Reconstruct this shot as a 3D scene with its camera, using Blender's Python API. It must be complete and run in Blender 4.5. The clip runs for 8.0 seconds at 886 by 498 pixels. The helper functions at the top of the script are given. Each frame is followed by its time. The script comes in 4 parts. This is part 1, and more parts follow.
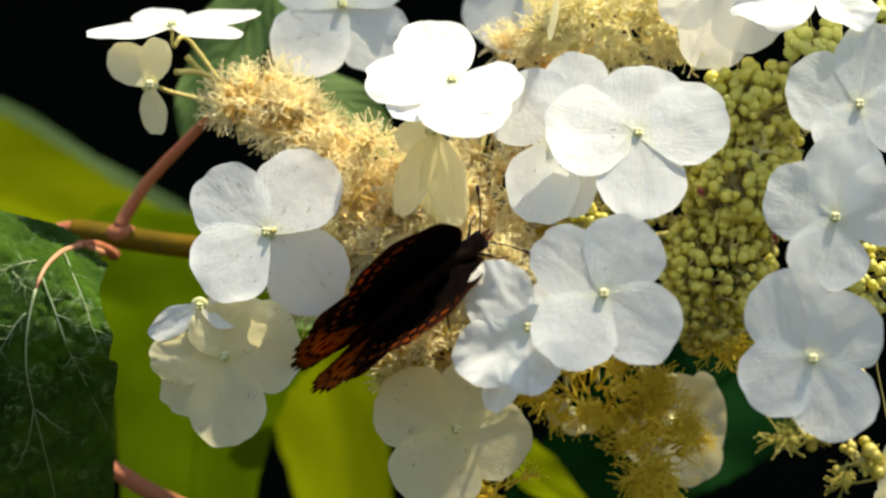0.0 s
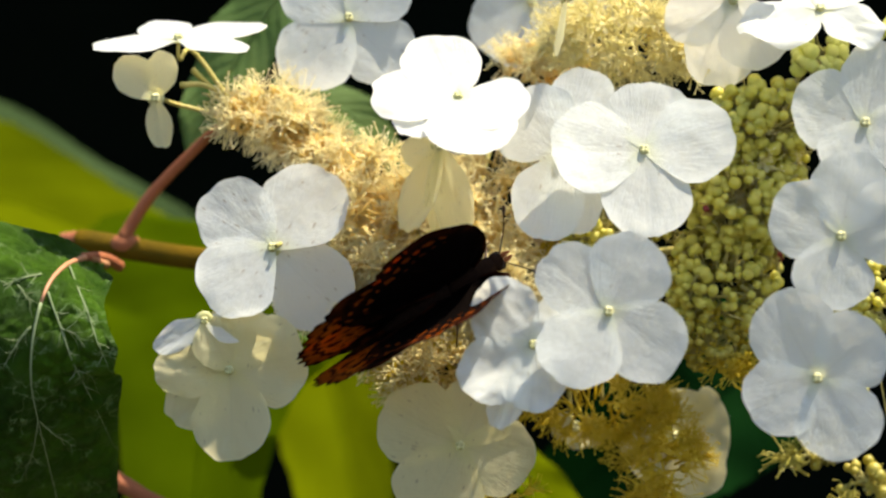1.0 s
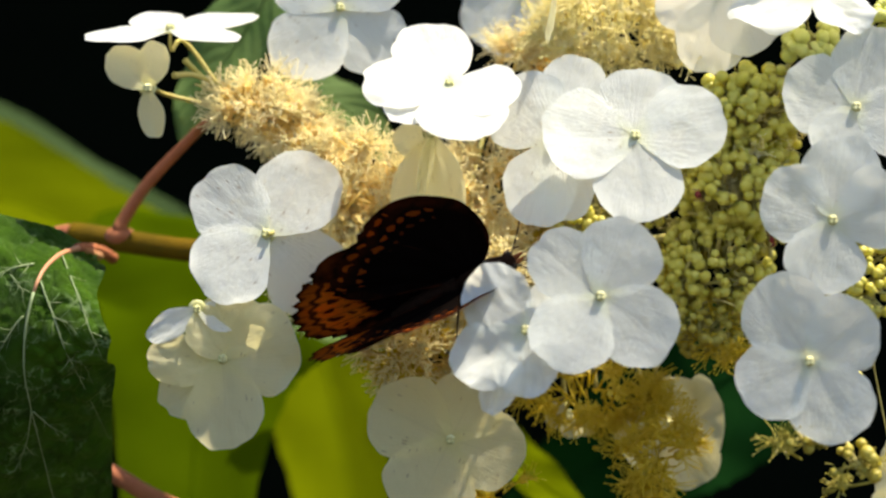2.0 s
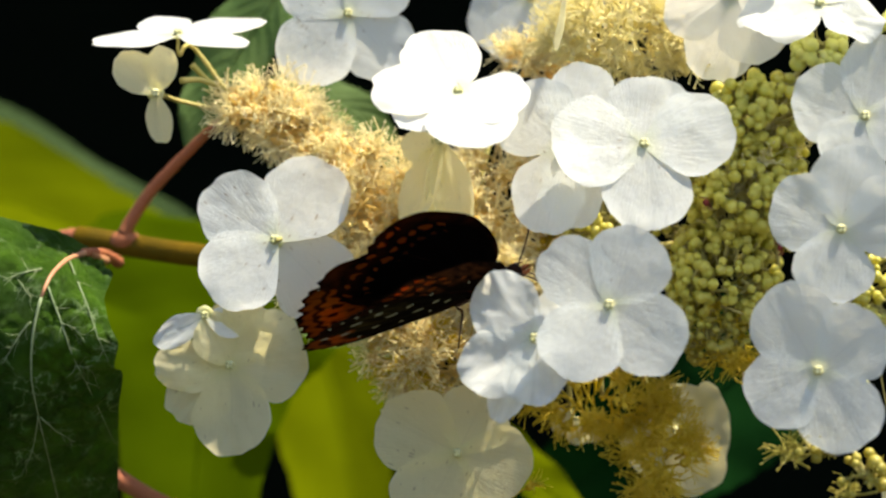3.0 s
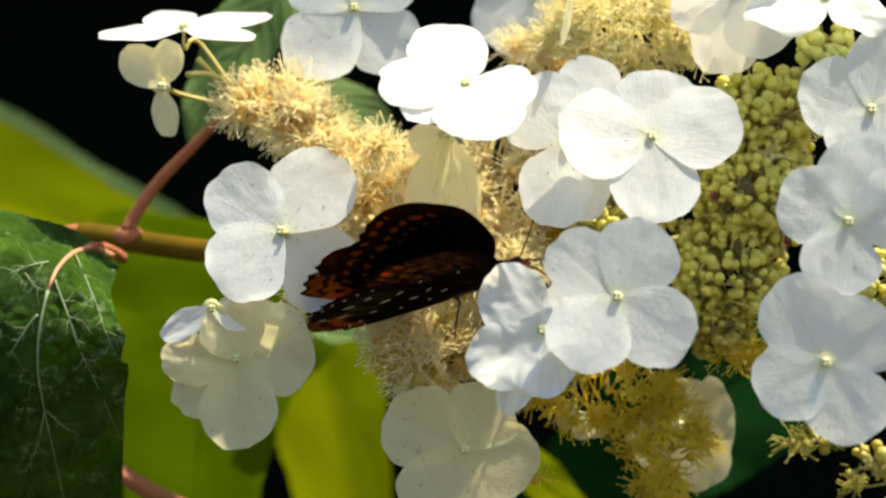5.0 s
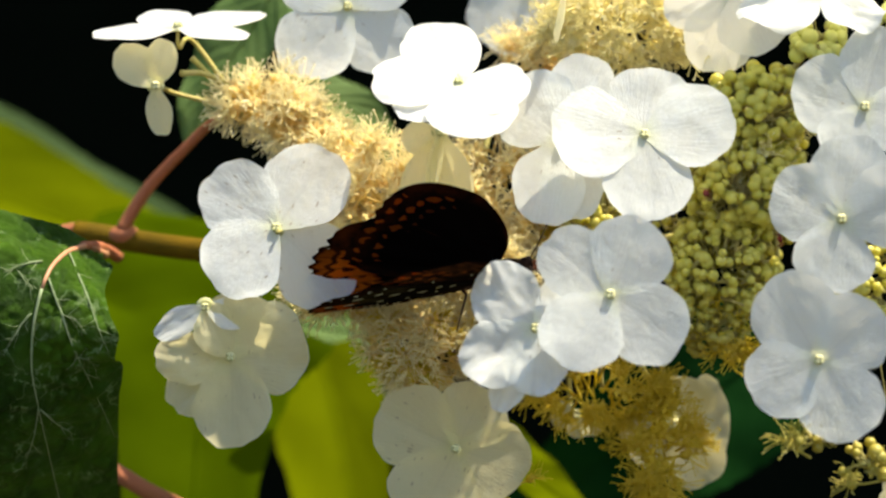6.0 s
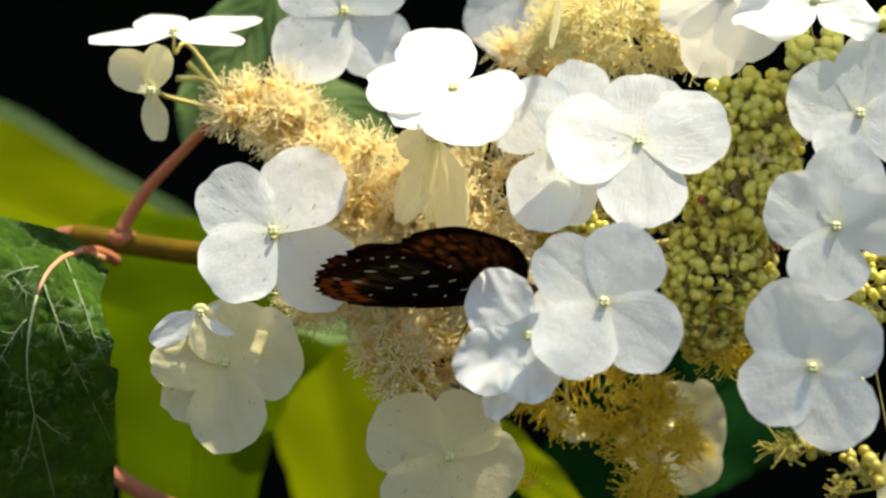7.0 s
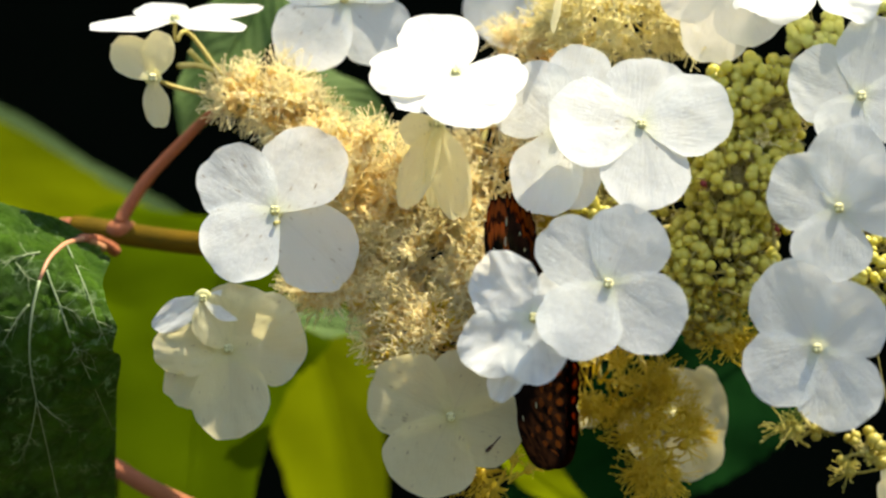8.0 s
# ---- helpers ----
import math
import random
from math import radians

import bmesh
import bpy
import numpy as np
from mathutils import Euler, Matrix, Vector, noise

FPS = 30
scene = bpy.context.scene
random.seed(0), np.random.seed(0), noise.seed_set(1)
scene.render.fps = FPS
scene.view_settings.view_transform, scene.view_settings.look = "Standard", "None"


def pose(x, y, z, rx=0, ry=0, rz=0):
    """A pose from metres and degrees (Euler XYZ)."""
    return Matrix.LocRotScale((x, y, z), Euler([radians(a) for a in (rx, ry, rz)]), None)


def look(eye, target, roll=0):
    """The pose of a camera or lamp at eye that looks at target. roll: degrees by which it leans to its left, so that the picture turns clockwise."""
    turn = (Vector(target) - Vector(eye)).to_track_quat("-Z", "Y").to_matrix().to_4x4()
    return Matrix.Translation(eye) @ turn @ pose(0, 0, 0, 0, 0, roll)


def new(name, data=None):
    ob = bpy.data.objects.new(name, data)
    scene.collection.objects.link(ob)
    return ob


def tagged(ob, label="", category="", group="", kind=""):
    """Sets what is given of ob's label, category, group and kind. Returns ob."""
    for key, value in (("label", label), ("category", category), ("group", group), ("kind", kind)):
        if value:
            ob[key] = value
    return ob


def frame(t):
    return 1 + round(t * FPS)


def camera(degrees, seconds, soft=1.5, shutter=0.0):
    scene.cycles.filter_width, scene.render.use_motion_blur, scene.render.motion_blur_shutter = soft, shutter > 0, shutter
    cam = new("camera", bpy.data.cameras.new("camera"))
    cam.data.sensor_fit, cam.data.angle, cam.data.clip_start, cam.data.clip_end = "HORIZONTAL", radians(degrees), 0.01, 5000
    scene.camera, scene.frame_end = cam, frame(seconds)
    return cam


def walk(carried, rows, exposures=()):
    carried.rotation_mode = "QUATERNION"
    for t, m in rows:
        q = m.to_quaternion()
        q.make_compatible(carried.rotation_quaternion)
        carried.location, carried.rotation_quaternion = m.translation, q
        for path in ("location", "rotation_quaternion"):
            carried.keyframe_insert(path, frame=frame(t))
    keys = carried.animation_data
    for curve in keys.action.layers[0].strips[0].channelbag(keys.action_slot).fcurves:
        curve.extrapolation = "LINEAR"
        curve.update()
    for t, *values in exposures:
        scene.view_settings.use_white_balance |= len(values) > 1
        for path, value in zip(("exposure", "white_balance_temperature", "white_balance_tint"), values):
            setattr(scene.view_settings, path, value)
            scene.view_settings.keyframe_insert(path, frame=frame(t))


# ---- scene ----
# Close view of a hydrangea flower head on which a butterfly feeds. One unit is a metre; most sizes below are in mm.
cam = camera(26.0, 8.0, soft=2.5)
cam.data.dof.use_dof = True
cam.data.dof.focus_distance = 0.418
cam.data.dof.aperture_fstop = 9.5
walk(cam, [
    (0.0, pose(0.00000, -0.42450, 0.00000, 90.0000, 0.0000, 0.0000)),
    (0.5, pose(-0.00292, -0.42388, -0.00013, 90.2589, -0.2158, -0.1277)),
    (1.0, pose(-0.00120, -0.42455, 0.00512, 89.7579, -0.3378, -0.0070)),
    (1.5, pose(0.00130, -0.42498, -0.00138, 90.2048, 0.0157, 0.0982)),
    (3.0, pose(-0.00243, -0.42460, 0.00208, 90.0069, -0.2288, -0.1699)),
    (3.5, pose(-0.00768, -0.42459, -0.00050, 90.3185, -0.2160, -0.6782)),
    (4.0, pose(0.00001, -0.42477, 0.00231, 90.0010, -0.2162, 0.0480)),
    (4.5, pose(-0.00828, -0.42442, -0.00085, 90.3285, -0.2337, -0.7584)),
    (6.0, pose(-0.00477, -0.42476, -0.00298, 90.4471, -0.1352, -0.4786)),
    (6.5, pose(0.00074, -0.42468, 0.00084, 90.0779, -0.2168, 0.1174)),
    (7.0, pose(-0.00038, -0.42498, 0.00194, 89.9598, -0.1985, -0.0272)),
    (7.5, pose(-0.00290, -0.42507, -0.00243, 90.3481, -0.1176, -0.3168)),
    (8.0, pose(-0.00585, -0.42487, -0.00713, 90.7429, 0.0321, -0.6917)),
], exposures=[(0.0, 1.24, 6800, 8), (3.5, 1.24, 6800, 8), (4.5, 1.30, 6820, 8), (6.0, 1.36, 6850, 8), (8.0, 1.36, 6850, 8)])

# ---- world, sun, exposure ----
SUN_WAY = Vector((0.36, -0.05, 0.93)).normalized()   # towards the sun: high, a little before the flower head
world = bpy.data.worlds.new("garden_sky")
scene.world = world
world.use_nodes = True
_n = world.node_tree.nodes
_sky = _n.new("ShaderNodeTexSky")
_sky.sky_type = "NISHITA"
_sky.sun_disc = False
_sky.sun_elevation = math.asin(SUN_WAY.z)
_sky.sun_rotation = math.atan2(SUN_WAY.x, SUN_WAY.y)
world.node_tree.links.new(_sky.outputs[0], _n["Background"].inputs[0])
_n["Background"].inputs[1].default_value = 0.11
_sun = bpy.data.lights.new("sun", "SUN")
_sun.energy = 4.5
_sun.angle = radians(0.5)
_sun.color = (1.0, 0.90, 0.72)
sun = new("sun", _sun)
sun.matrix_world = look(SUN_WAY * 3, (0, 0, 0))

EYE = 0.4245   # metres from the first camera to the flower head's middle plane


def spot(x, z, d):
    """A point d mm behind the head's middle plane, on the sight line through (x, z) mm of that plane."""
    k = (EYE * 1000 + d) / (EYE * 1000) / 1000
    return Vector((x * k, d / 1000, z * k))


# ---- materials ----
class Nodes:
    """Short hand for node trees."""

    def __init__(self, name):
        self.m = bpy.data.materials.new(name)
        self.m.use_nodes = True
        self.t = self.m.node_tree
        self.t.nodes.clear()
        self.out = self.t.nodes.new("ShaderNodeOutputMaterial")

    def add(self, kind, ins=None, **props):
        n = self.t.nodes.new(kind)
        if "operation" in props:
            n.operation = props["operation"]
        if "data_type" in props:
            n.data_type = props["data_type"]
        if "blend_type" in props:
            n.blend_type = props["blend_type"]
        if "feature" in props:
            n.feature = props["feature"]
        for k, v in (ins or {}).items():
            self.put(n.inputs[k], v)
        return n

    def put(self, socket, v):
        if isinstance(v, bpy.types.NodeSocket):
            self.t.links.new(v, socket)
        else:
            if isinstance(v, tuple) and len(v) == 3 and socket.type == "RGBA":
                v = (*v, 1)
            socket.default_value = v

    def coord(self, which="Object"):
        return self.add("ShaderNodeTexCoord").outputs[which]

    def math(self, op, a, b=0.0, c=0.0):
        return self.add("ShaderNodeMath", {0: a, 1: b, 2: c}, operation=op).outputs[0]

    def noise(self, scale, vec=None, detail=3.0, rough=0.5):
        n = self.add("ShaderNodeTexNoise", {"Scale": scale, "Detail": detail, "Roughness": rough})
        self.put(n.inputs["Vector"], vec or self.coord())
        return n.outputs["Fac"]

    def ramp(self, fac, *stops):
        n = self.add("ShaderNodeValToRGB", {0: fac})
        e = n.color_ramp.elements
        while len(e) < len(stops):
            e.new(0.5)
        for el, (p, c) in zip(e, stops):
            el.position, el.color = p, (*c, 1) if len(c) == 3 else c
        return n.outputs[0]

    def grey(self, fac, *stops):
        return self.ramp(fac, *((p, (v, v, v)) for p, v in stops))

    def mix(self, fac, a, b, blend="MIX"):
        n = self.add("ShaderNodeMix", data_type="RGBA", blend_type=blend)
        for s, v in zip((n.inputs[0], n.inputs[6], n.inputs[7]), (fac, a, b)):
            self.put(s, v)
        return n.outputs[2]

    def bump(self, height, strength=0.3, distance=0.0003):
        return self.add("ShaderNodeBump", {"Height": height, "Strength": strength, "Distance": distance}).outputs[0]

    def finish(self, colour, rough=0.5, spec=0.4, normal=None, through_=0.0, glow=None, sheen=0.0, coat=0.0):
        p = self.add("ShaderNodeBsdfPrincipled", {"Base Color": colour, "Roughness": rough, "Specular IOR Level": spec, "Coat Weight": coat, "Sheen Weight": sheen})
        if normal:
            self.put(p.inputs["Normal"], normal)
        s = p.outputs[0]
        if through_:
            tr = self.add("ShaderNodeBsdfTranslucent", {"Color": glow if glow is not None else colour})
            if normal:
                self.put(tr.inputs["Normal"], normal)
            s = self.add("ShaderNodeMixShader", {0: through_, 1: s, 2: tr.outputs[0]}).outputs[0]
        self.t.links.new(s, self.out.inputs[0])
        return self.m


def sepuv(n):
    s = n.add("ShaderNodeSeparateXYZ", {0: n.coord("UV")})
    return s.outputs[0], s.outputs[1]


def petal_material(name, white, glow, through_, speck):
    n = Nodes(name)
    u, v = sepuv(n)          # u: base to tip, v: -1 to 1 across
    fan = n.math("DIVIDE", v, n.math("ADD", u, 0.25))
    wav = n.add("ShaderNodeCombineXYZ", {0: n.math("MULTIPLY", fan, 9.0), 1: n.math("MULTIPLY", u, 1.3), 2: n.add("ShaderNodeObjectInfo").outputs["Random"]})
    veins = n.noise(2.2, wav.outputs[0], 5.0, 0.62)
    mottle = n.noise(160.0, None, 4.0, 0.6)
    rnd = n.add("ShaderNodeObjectInfo").outputs["Random"]
    col = n.mix(n.grey(veins, (0.35, 0.0), (0.7, 1.0)), white, tuple(c * f for c, f in zip(white, (0.93, 0.95, 0.92))))
    col = n.mix(n.grey(mottle, (0.4, 0.0), (0.75, 0.5)), col, tuple(c * f for c, f in zip(white, (0.97, 0.94, 0.84))))
    col = n.mix(n.math("MULTIPLY", rnd, 0.35), col, tuple(c * f for c, f in zip(white, (1.0, 0.97, 0.88))))
    col = n.mix(n.grey(u, (0.0, 0.55), (0.22, 0.0)), col, (0.66, 0.70, 0.36))
    middle = n.math("MULTIPLY", n.grey(n.math("ABSOLUTE", v), (0.008, 1.0), (0.03, 0.0)), n.grey(u, (0.1, 0.4), (0.85, 0.0)))
    col = n.mix(middle, col, tuple(c * 0.62 for c in white))
    # few brown specks and streaks, most of them towards the base
    wob = n.math("MULTIPLY", n.noise(600.0, None, 2.0), 0.5)
    cell = n.add("ShaderNodeCombineXYZ", {0: n.math("ADD", n.math("MULTIPLY", u, 6.5), wob), 1: n.math("ADD", n.math("MULTIPLY", v, 9.0), wob), 2: n.math("MULTIPLY", rnd, 40.0)})
    vor = n.add("ShaderNodeTexVoronoi", {"Vector": cell.outputs[0], "Scale": 1.0, "Randomness": 1.0})
    mark = n.grey(vor.outputs["Distance"], (0.12, 1.0), (0.21, 0.0))
    chance = n.add("ShaderNodeSeparateColor", {0: vor.outputs["Color"]}).outputs[0]
    pick = n.grey(n.math("ADD", chance, n.math("MULTIPLY", u, 0.36)), (0.14 + speck * 1.25, 1.0), (0.15 + speck * 1.25, 0.0))
    col = n.mix(n.math("MULTIPLY", n.math("MULTIPLY", mark, pick), 0.85), col, (0.16, 0.08, 0.035))
    h = n.math("ADD", n.math("MULTIPLY", veins, 0.45), n.math("ADD", n.math("MULTIPLY", mottle, 0.6), n.math("MULTIPLY", n.noise(480.0, None, 4.0, 0.6), 0.5)))
    return n.finish(col, 0.42, 0.35, n.bump(h, 0.55, 0.0005), through_, glow)


def leaf_material(name, dark, light, vein, glow, through_, rough=0.42, bump=0.5, net_=0.2, veins_=0.5, spec=0.4, teeth=11.0, puffs=0.0, scratch=0.0):
    n = Nodes(name)
    u, v = sepuv(n)
    av = n.math("ABSOLUTE", v)
    bend = n.math("MULTIPLY", n.math("SUBTRACT", n.noise(90.0, None, 2.0), 0.5), 0.5)
    s = n.math("ADD", n.math("SUBTRACT", n.math("MULTIPLY", u, teeth), n.math("MULTIPLY", av, 2.6)), bend)
    line = n.math("ABSOLUTE", n.math("SUBTRACT", n.math("FRACT", s), 0.5))
    side = n.grey(line, (0.0, 1.0), (0.035, 0.0))
    rib = n.grey(av, (0.012, 1.0), (0.04, 0.0))
    veins = n.math("MAXIMUM", side, rib)
    # uneven net of fine veins
    where = n.add("ShaderNodeMix", {0: 0.012, 4: n.coord(), 5: n.add("ShaderNodeTexNoise", {"Scale": 120.0}).outputs["Color"]}, data_type="VECTOR").outputs[1]
    vor = n.add("ShaderNodeTexVoronoi", {"Vector": where, "Scale": 420.0}, feature="DISTANCE_TO_EDGE")
    net = n.grey(vor.outputs["Distance"], (0.0, 1.0), (0.07, 0.0))
    tone = n.noise(45.0, None, 4.0)
    crease = n.noise(170.0, None, 6.0, 0.62)
    patch = n.grey(n.noise(150.0, None, 3.0), (0.42, 0.0), (0.62, 1.0))
    col = n.mix(n.grey(tone, (0.3, 0.0), (0.72, 1.0)), dark, light)
    col = n.mix(n.math("MULTIPLY", n.math("MULTIPLY", net, patch), net_), col, vein)
    col = n.mix(n.math("MULTIPLY", veins, veins_), col, vein)
    down = n.math("MULTIPLY", n.grey(line, (0.0, 1.0), (0.22, 0.0)), n.grey(n.noise(330.0, None, 5.0, 0.7), (0.48, 0.0), (0.66, 1.0)))
    col = n.mix(n.math("MULTIPLY", down, net_), col, vein)
    if scratch:
        # fine pale veinlets that fork and break off
        thread = n.math("ABSOLUTE", n.math("SUBTRACT", n.noise(95.0, None, 5.0, 0.55), 0.5))
        fine = n.math("MULTIPLY", n.grey(thread, (0.003, 1.0), (0.011, 0.0)), n.grey(n.noise(110.0, None, 2.0), (0.45, 0.0), (0.58, 1.0)))
        col = n.mix(n.math("MULTIPLY", fine, scratch), col, vein)
    puff = n.add("ShaderNodeTexVoronoi", {"Vector": where, "Scale": 230.0}, feature="DISTANCE_TO_EDGE").outputs["Distance"]
    quilt = n.math("ADD", n.math("MULTIPLY", line, 0.7), n.math("MULTIPLY", n.grey(puff, (0.0, 0.0), (0.12, 0.7), (0.4, 1.0)), puffs))
    h = n.math("ADD", quilt, n.math("ADD", n.math("MULTIPLY", crease, 0.9), n.math("MULTIPLY", n.noise(520.0, None, 3.0), 0.35)))
    return n.finish(col, rough, spec, n.bump(h, bump, 0.0024 + 0.004 * puffs), through_, glow)


def plain_material(name, a, b, scale, rough, through_=0.0, glow=None, bump=0.25, spec=0.35, sheen=0.0):
    n = Nodes(name)
    rnd = n.add("ShaderNodeObjectInfo").outputs["Random"]
    isl = n.add("ShaderNodeNewGeometry").outputs["Random Per Island"]
    tone = n.noise(scale, None, 4.0, 0.6)
    fac = n.math("ADD", n.math("MULTIPLY", tone, 0.7), n.math("MULTIPLY", n.math("ADD", rnd, isl), 0.22))
    col = n.mix(n.grey(fac, (0.3, 0.0), (0.8, 1.0)), a, b)
    return n.finish(col, rough, spec, n.bump(n.noise(scale * 3, None, 3.0), bump, 0.0003), through_, glow, sheen=sheen)


def bark_material(name, a, b, c, spec=0.3):
    n = Nodes(name)
    u, v = sepuv(n)
    vec = n.add("ShaderNodeCombineXYZ", {0: n.math("MULTIPLY", u, 1.5), 1: n.math("MULTIPLY", v, 9.0), 2: 0.0}).outputs[0]
    grain = n.noise(4.0, vec, 6.0, 0.65)
    big = n.noise(60.0, None, 3.0)
    col = n.mix(n.grey(grain, (0.3, 0.0), (0.7, 1.0)), a, b)
    col = n.mix(n.grey(big, (0.45, 0.0), (0.7, 0.8)), col, c)
    return n.finish(col, 0.6, spec, n.bump(n.math("ADD", grain, big), 0.4, 0.0006))


def wing_material(name, base, bright, glow, through_, rows=(), patch=None, dots=(), streak=None, dull=None):
    """Dark wing. u runs from root to margin, v along the outline. rows: bright oval spots, each row as its u, half height, spots per
    unit of v, half breadth in a cell, first and last v, and strength. patch: u and v bounds of a bright field; dots: rows of dark marks
    on it. streak: a paler tint in long streaks. dull: a dim tint beyond a given u."""
    n = Nodes(name)
    u, v = sepuv(n)
    obj = n.coord()
    warp = n.math("SUBTRACT", n.noise(330.0, obj, 3.0), 0.5)
    wu = n.math("ADD", u, n.math("MULTIPLY", warp, 0.07))
    wv = n.math("ADD", v, n.math("MULTIPLY", warp, 0.03))

    def ovals(u0, du, k, dv, v0, v1, power):
        a = n.math("DIVIDE", n.math("SUBTRACT", wu, u0), du)
        cell = n.math("MULTIPLY", wv, k)
        b = n.math("DIVIDE", n.math("SUBTRACT", n.math("FRACT", cell), 0.5), dv)
        uneven = n.math("MULTIPLY", n.math("SUBTRACT", n.noise(0.7, n.add("ShaderNodeCombineXYZ", {0: n.math("FLOOR", cell), 1: u0 * 37.0, 2: 0.0}).outputs[0], 0.0), 0.5), 2.6)
        round_ = n.math("ADD", n.math("ADD", n.math("MULTIPLY", a, a), n.math("MULTIPLY", b, b)), uneven)
        inside = n.math("MULTIPLY", n.math("GREATER_THAN", wv, v0), n.math("LESS_THAN", wv, v1))
        return n.math("MULTIPLY", n.math("MULTIPLY", n.grey(round_, (0.7, 1.0), (1.0, 0.0)), inside), power)

    lit = 0.0
    for row in rows:
        lit = n.math("MAXIMUM", lit, ovals(*row))
    rays = n.math("ABSOLUTE", n.math("SUBTRACT", n.math("FRACT", n.math("MULTIPLY", v, 21.0)), 0.5))
    nerve = n.grey(rays, (0.03, 1.0), (0.08, 0.0))
    if patch:
        u0, v0, v1, power = patch
        fray = n.math("MULTIPLY", n.math("SUBTRACT", n.noise(170.0, obj, 3.0), 0.5), 0.16)
        field = n.math("MULTIPLY", n.grey(n.math("ADD", u, fray), (u0 - 0.02, 0.0), (u0 + 0.02, 1.0)), n.math("MULTIPLY", n.grey(n.math("ADD", v, fray), (v0 - 0.012, 0.0), (v0 + 0.012, 1.0)), n.grey(n.math("ADD", v, fray), (v1 - 0.012, 1.0), (v1 + 0.012, 0.0))))
        field = n.math("MULTIPLY", field, n.grey(wu, (0.86, 1.0), (0.872, 0.05), (0.895, 0.05), (0.91, 0.62), (0.955, 0.5), (0.975, 0.0)))
        field = n.math("MULTIPLY", field, n.math("SUBTRACT", 1.0, n.math("MULTIPLY", nerve, 0.55)))
        for row in dots:
            field = n.math("MULTIPLY", field, n.math("SUBTRACT", 1.0, ovals(*row)))
        lit = n.math("MAXIMUM", lit, n.math("MULTIPLY", field, power))
    scales = n.noise(900.0, obj, 2.0)
    if streak:
        tint, u0, u1, v0, v1, power = streak
        long_ = n.add("ShaderNodeCombineXYZ", {0: n.math("MULTIPLY", u, 7.0), 1: n.math("MULTIPLY", v, 26.0), 2: 0.0}).outputs[0]
        band = n.math("MULTIPLY", n.grey(wu, (u0 - 0.05, 0.0), (u0 + 0.05, 1.0), (u1 - 0.05, 1.0), (u1 + 0.05, 0.0)), n.grey(wv, (v0 - 0.04, 0.0), (v0 + 0.04, 1.0), (v1 - 0.04, 1.0), (v1 + 0.04, 0.0)))
        base = n.mix(n.math("MULTIPLY", n.math("MULTIPLY", n.grey(n.noise(1.0, long_, 3.0), (0.40, 0.0), (0.60, 1.0)), band), power), base, tint)
    if dull:
        tint, u0 = dull
        base = n.mix(n.math("MULTIPLY", n.grey(wu, (u0 - 0.04, 0.0), (u0 + 0.06, 1.0)), n.grey(n.noise(240.0, obj, 3.0), (0.40, 0.1), (0.62, 1.0))), base, tint)
    hue = n.mix(scales, bright, tuple(c * 0.62 for c in bright))
    col = n.mix(lit, base, hue)
    gl = n.mix(lit, (0.004, 0.002, 0.001), glow)
    return n.finish(col, 0.85, 0.03, n.bump(n.math("ADD", scales, nerve), 0.3, 0.0002), through_, gl)


M_PETAL = petal_material("petal_white", (0.84, 0.88, 0.925), (0.93, 0.91, 0.82), 0.55, 0.03)
M_PETAL_SPECKLED = petal_material("petal_white_speckled", (0.83, 0.87, 0.915), (0.92, 0.90, 0.82), 0.55, 0.30)
# cream copy of the white petals, tinted with the warm light in shade
M_PETAL_CREAM_SHADE = petal_material("petal_cream_shade", (0.88, 0.82, 0.55), (0.94, 0.87, 0.50), 0.62, 0.28)
M_EYE = plain_material("flower_eye", (0.56, 0.55, 0.24), (0.74, 0.71, 0.42), 700, 0.5, 0.2)
M_FLORET = plain_material("floret_cream", (0.76, 0.56, 0.20), (0.89, 0.74, 0.39), 500, 0.5, 0.6, (0.95, 0.80, 0.38))
M_FILAMENT = plain_material("filament_cream", (0.91, 0.83, 0.55), (0.96, 0.91, 0.70), 400, 0.45, 0.6, (0.97, 0.91, 0.64))
# amber copy of the floret cream, with shade and filtered light in it
M_FLORET_AMBER_SHADE = plain_material("floret_amber_shade", (0.62, 0.48, 0.055), (0.80, 0.66, 0.11), 500, 0.35, 0.6, (0.90, 0.76, 0.09))
M_FLORET_YELLOW = plain_material("floret_yellow", (0.84, 0.77, 0.42), (0.93, 0.89, 0.64), 500, 0.5, 0.6, (0.96, 0.90, 0.56))
M_BUD = plain_material("bud_green", (0.52, 0.49, 0.06), (0.77, 0.71, 0.18), 400, 0.36, 0.4, (0.82, 0.76, 0.10), 0.2, 0.5)
M_BUD_PALE = plain_material("bud_pale_green", (0.58, 0.60, 0.12), (0.74, 0.72, 0.24), 400, 0.42, 0.35, (0.80, 0.82, 0.14), 0.2, 0.5)
# olive bud tint, darkened to include the shade under the flowers
M_BUD_OLIVE_SHADE = plain_material("bud_olive_shade", (0.34, 0.29, 0.03), (0.52, 0.45, 0.09), 400, 0.4, 0.3, (0.56, 0.48, 0.06), 0.2, 0.5)
M_STALK = plain_material("stalk_green", (0.36, 0.34, 0.08), (0.52, 0.44, 0.16), 300, 0.55, 0.15)
M_STALK_PINK = bark_material("stalk_pink", (0.28, 0.085, 0.040), (0.46, 0.17, 0.09), (0.22, 0.09, 0.035), 0.15)
M_BARK = bark_material("branch_bark", (0.085, 0.050, 0.002), (0.15, 0.090, 0.004), (0.06, 0.045, 0.003), 0.06)
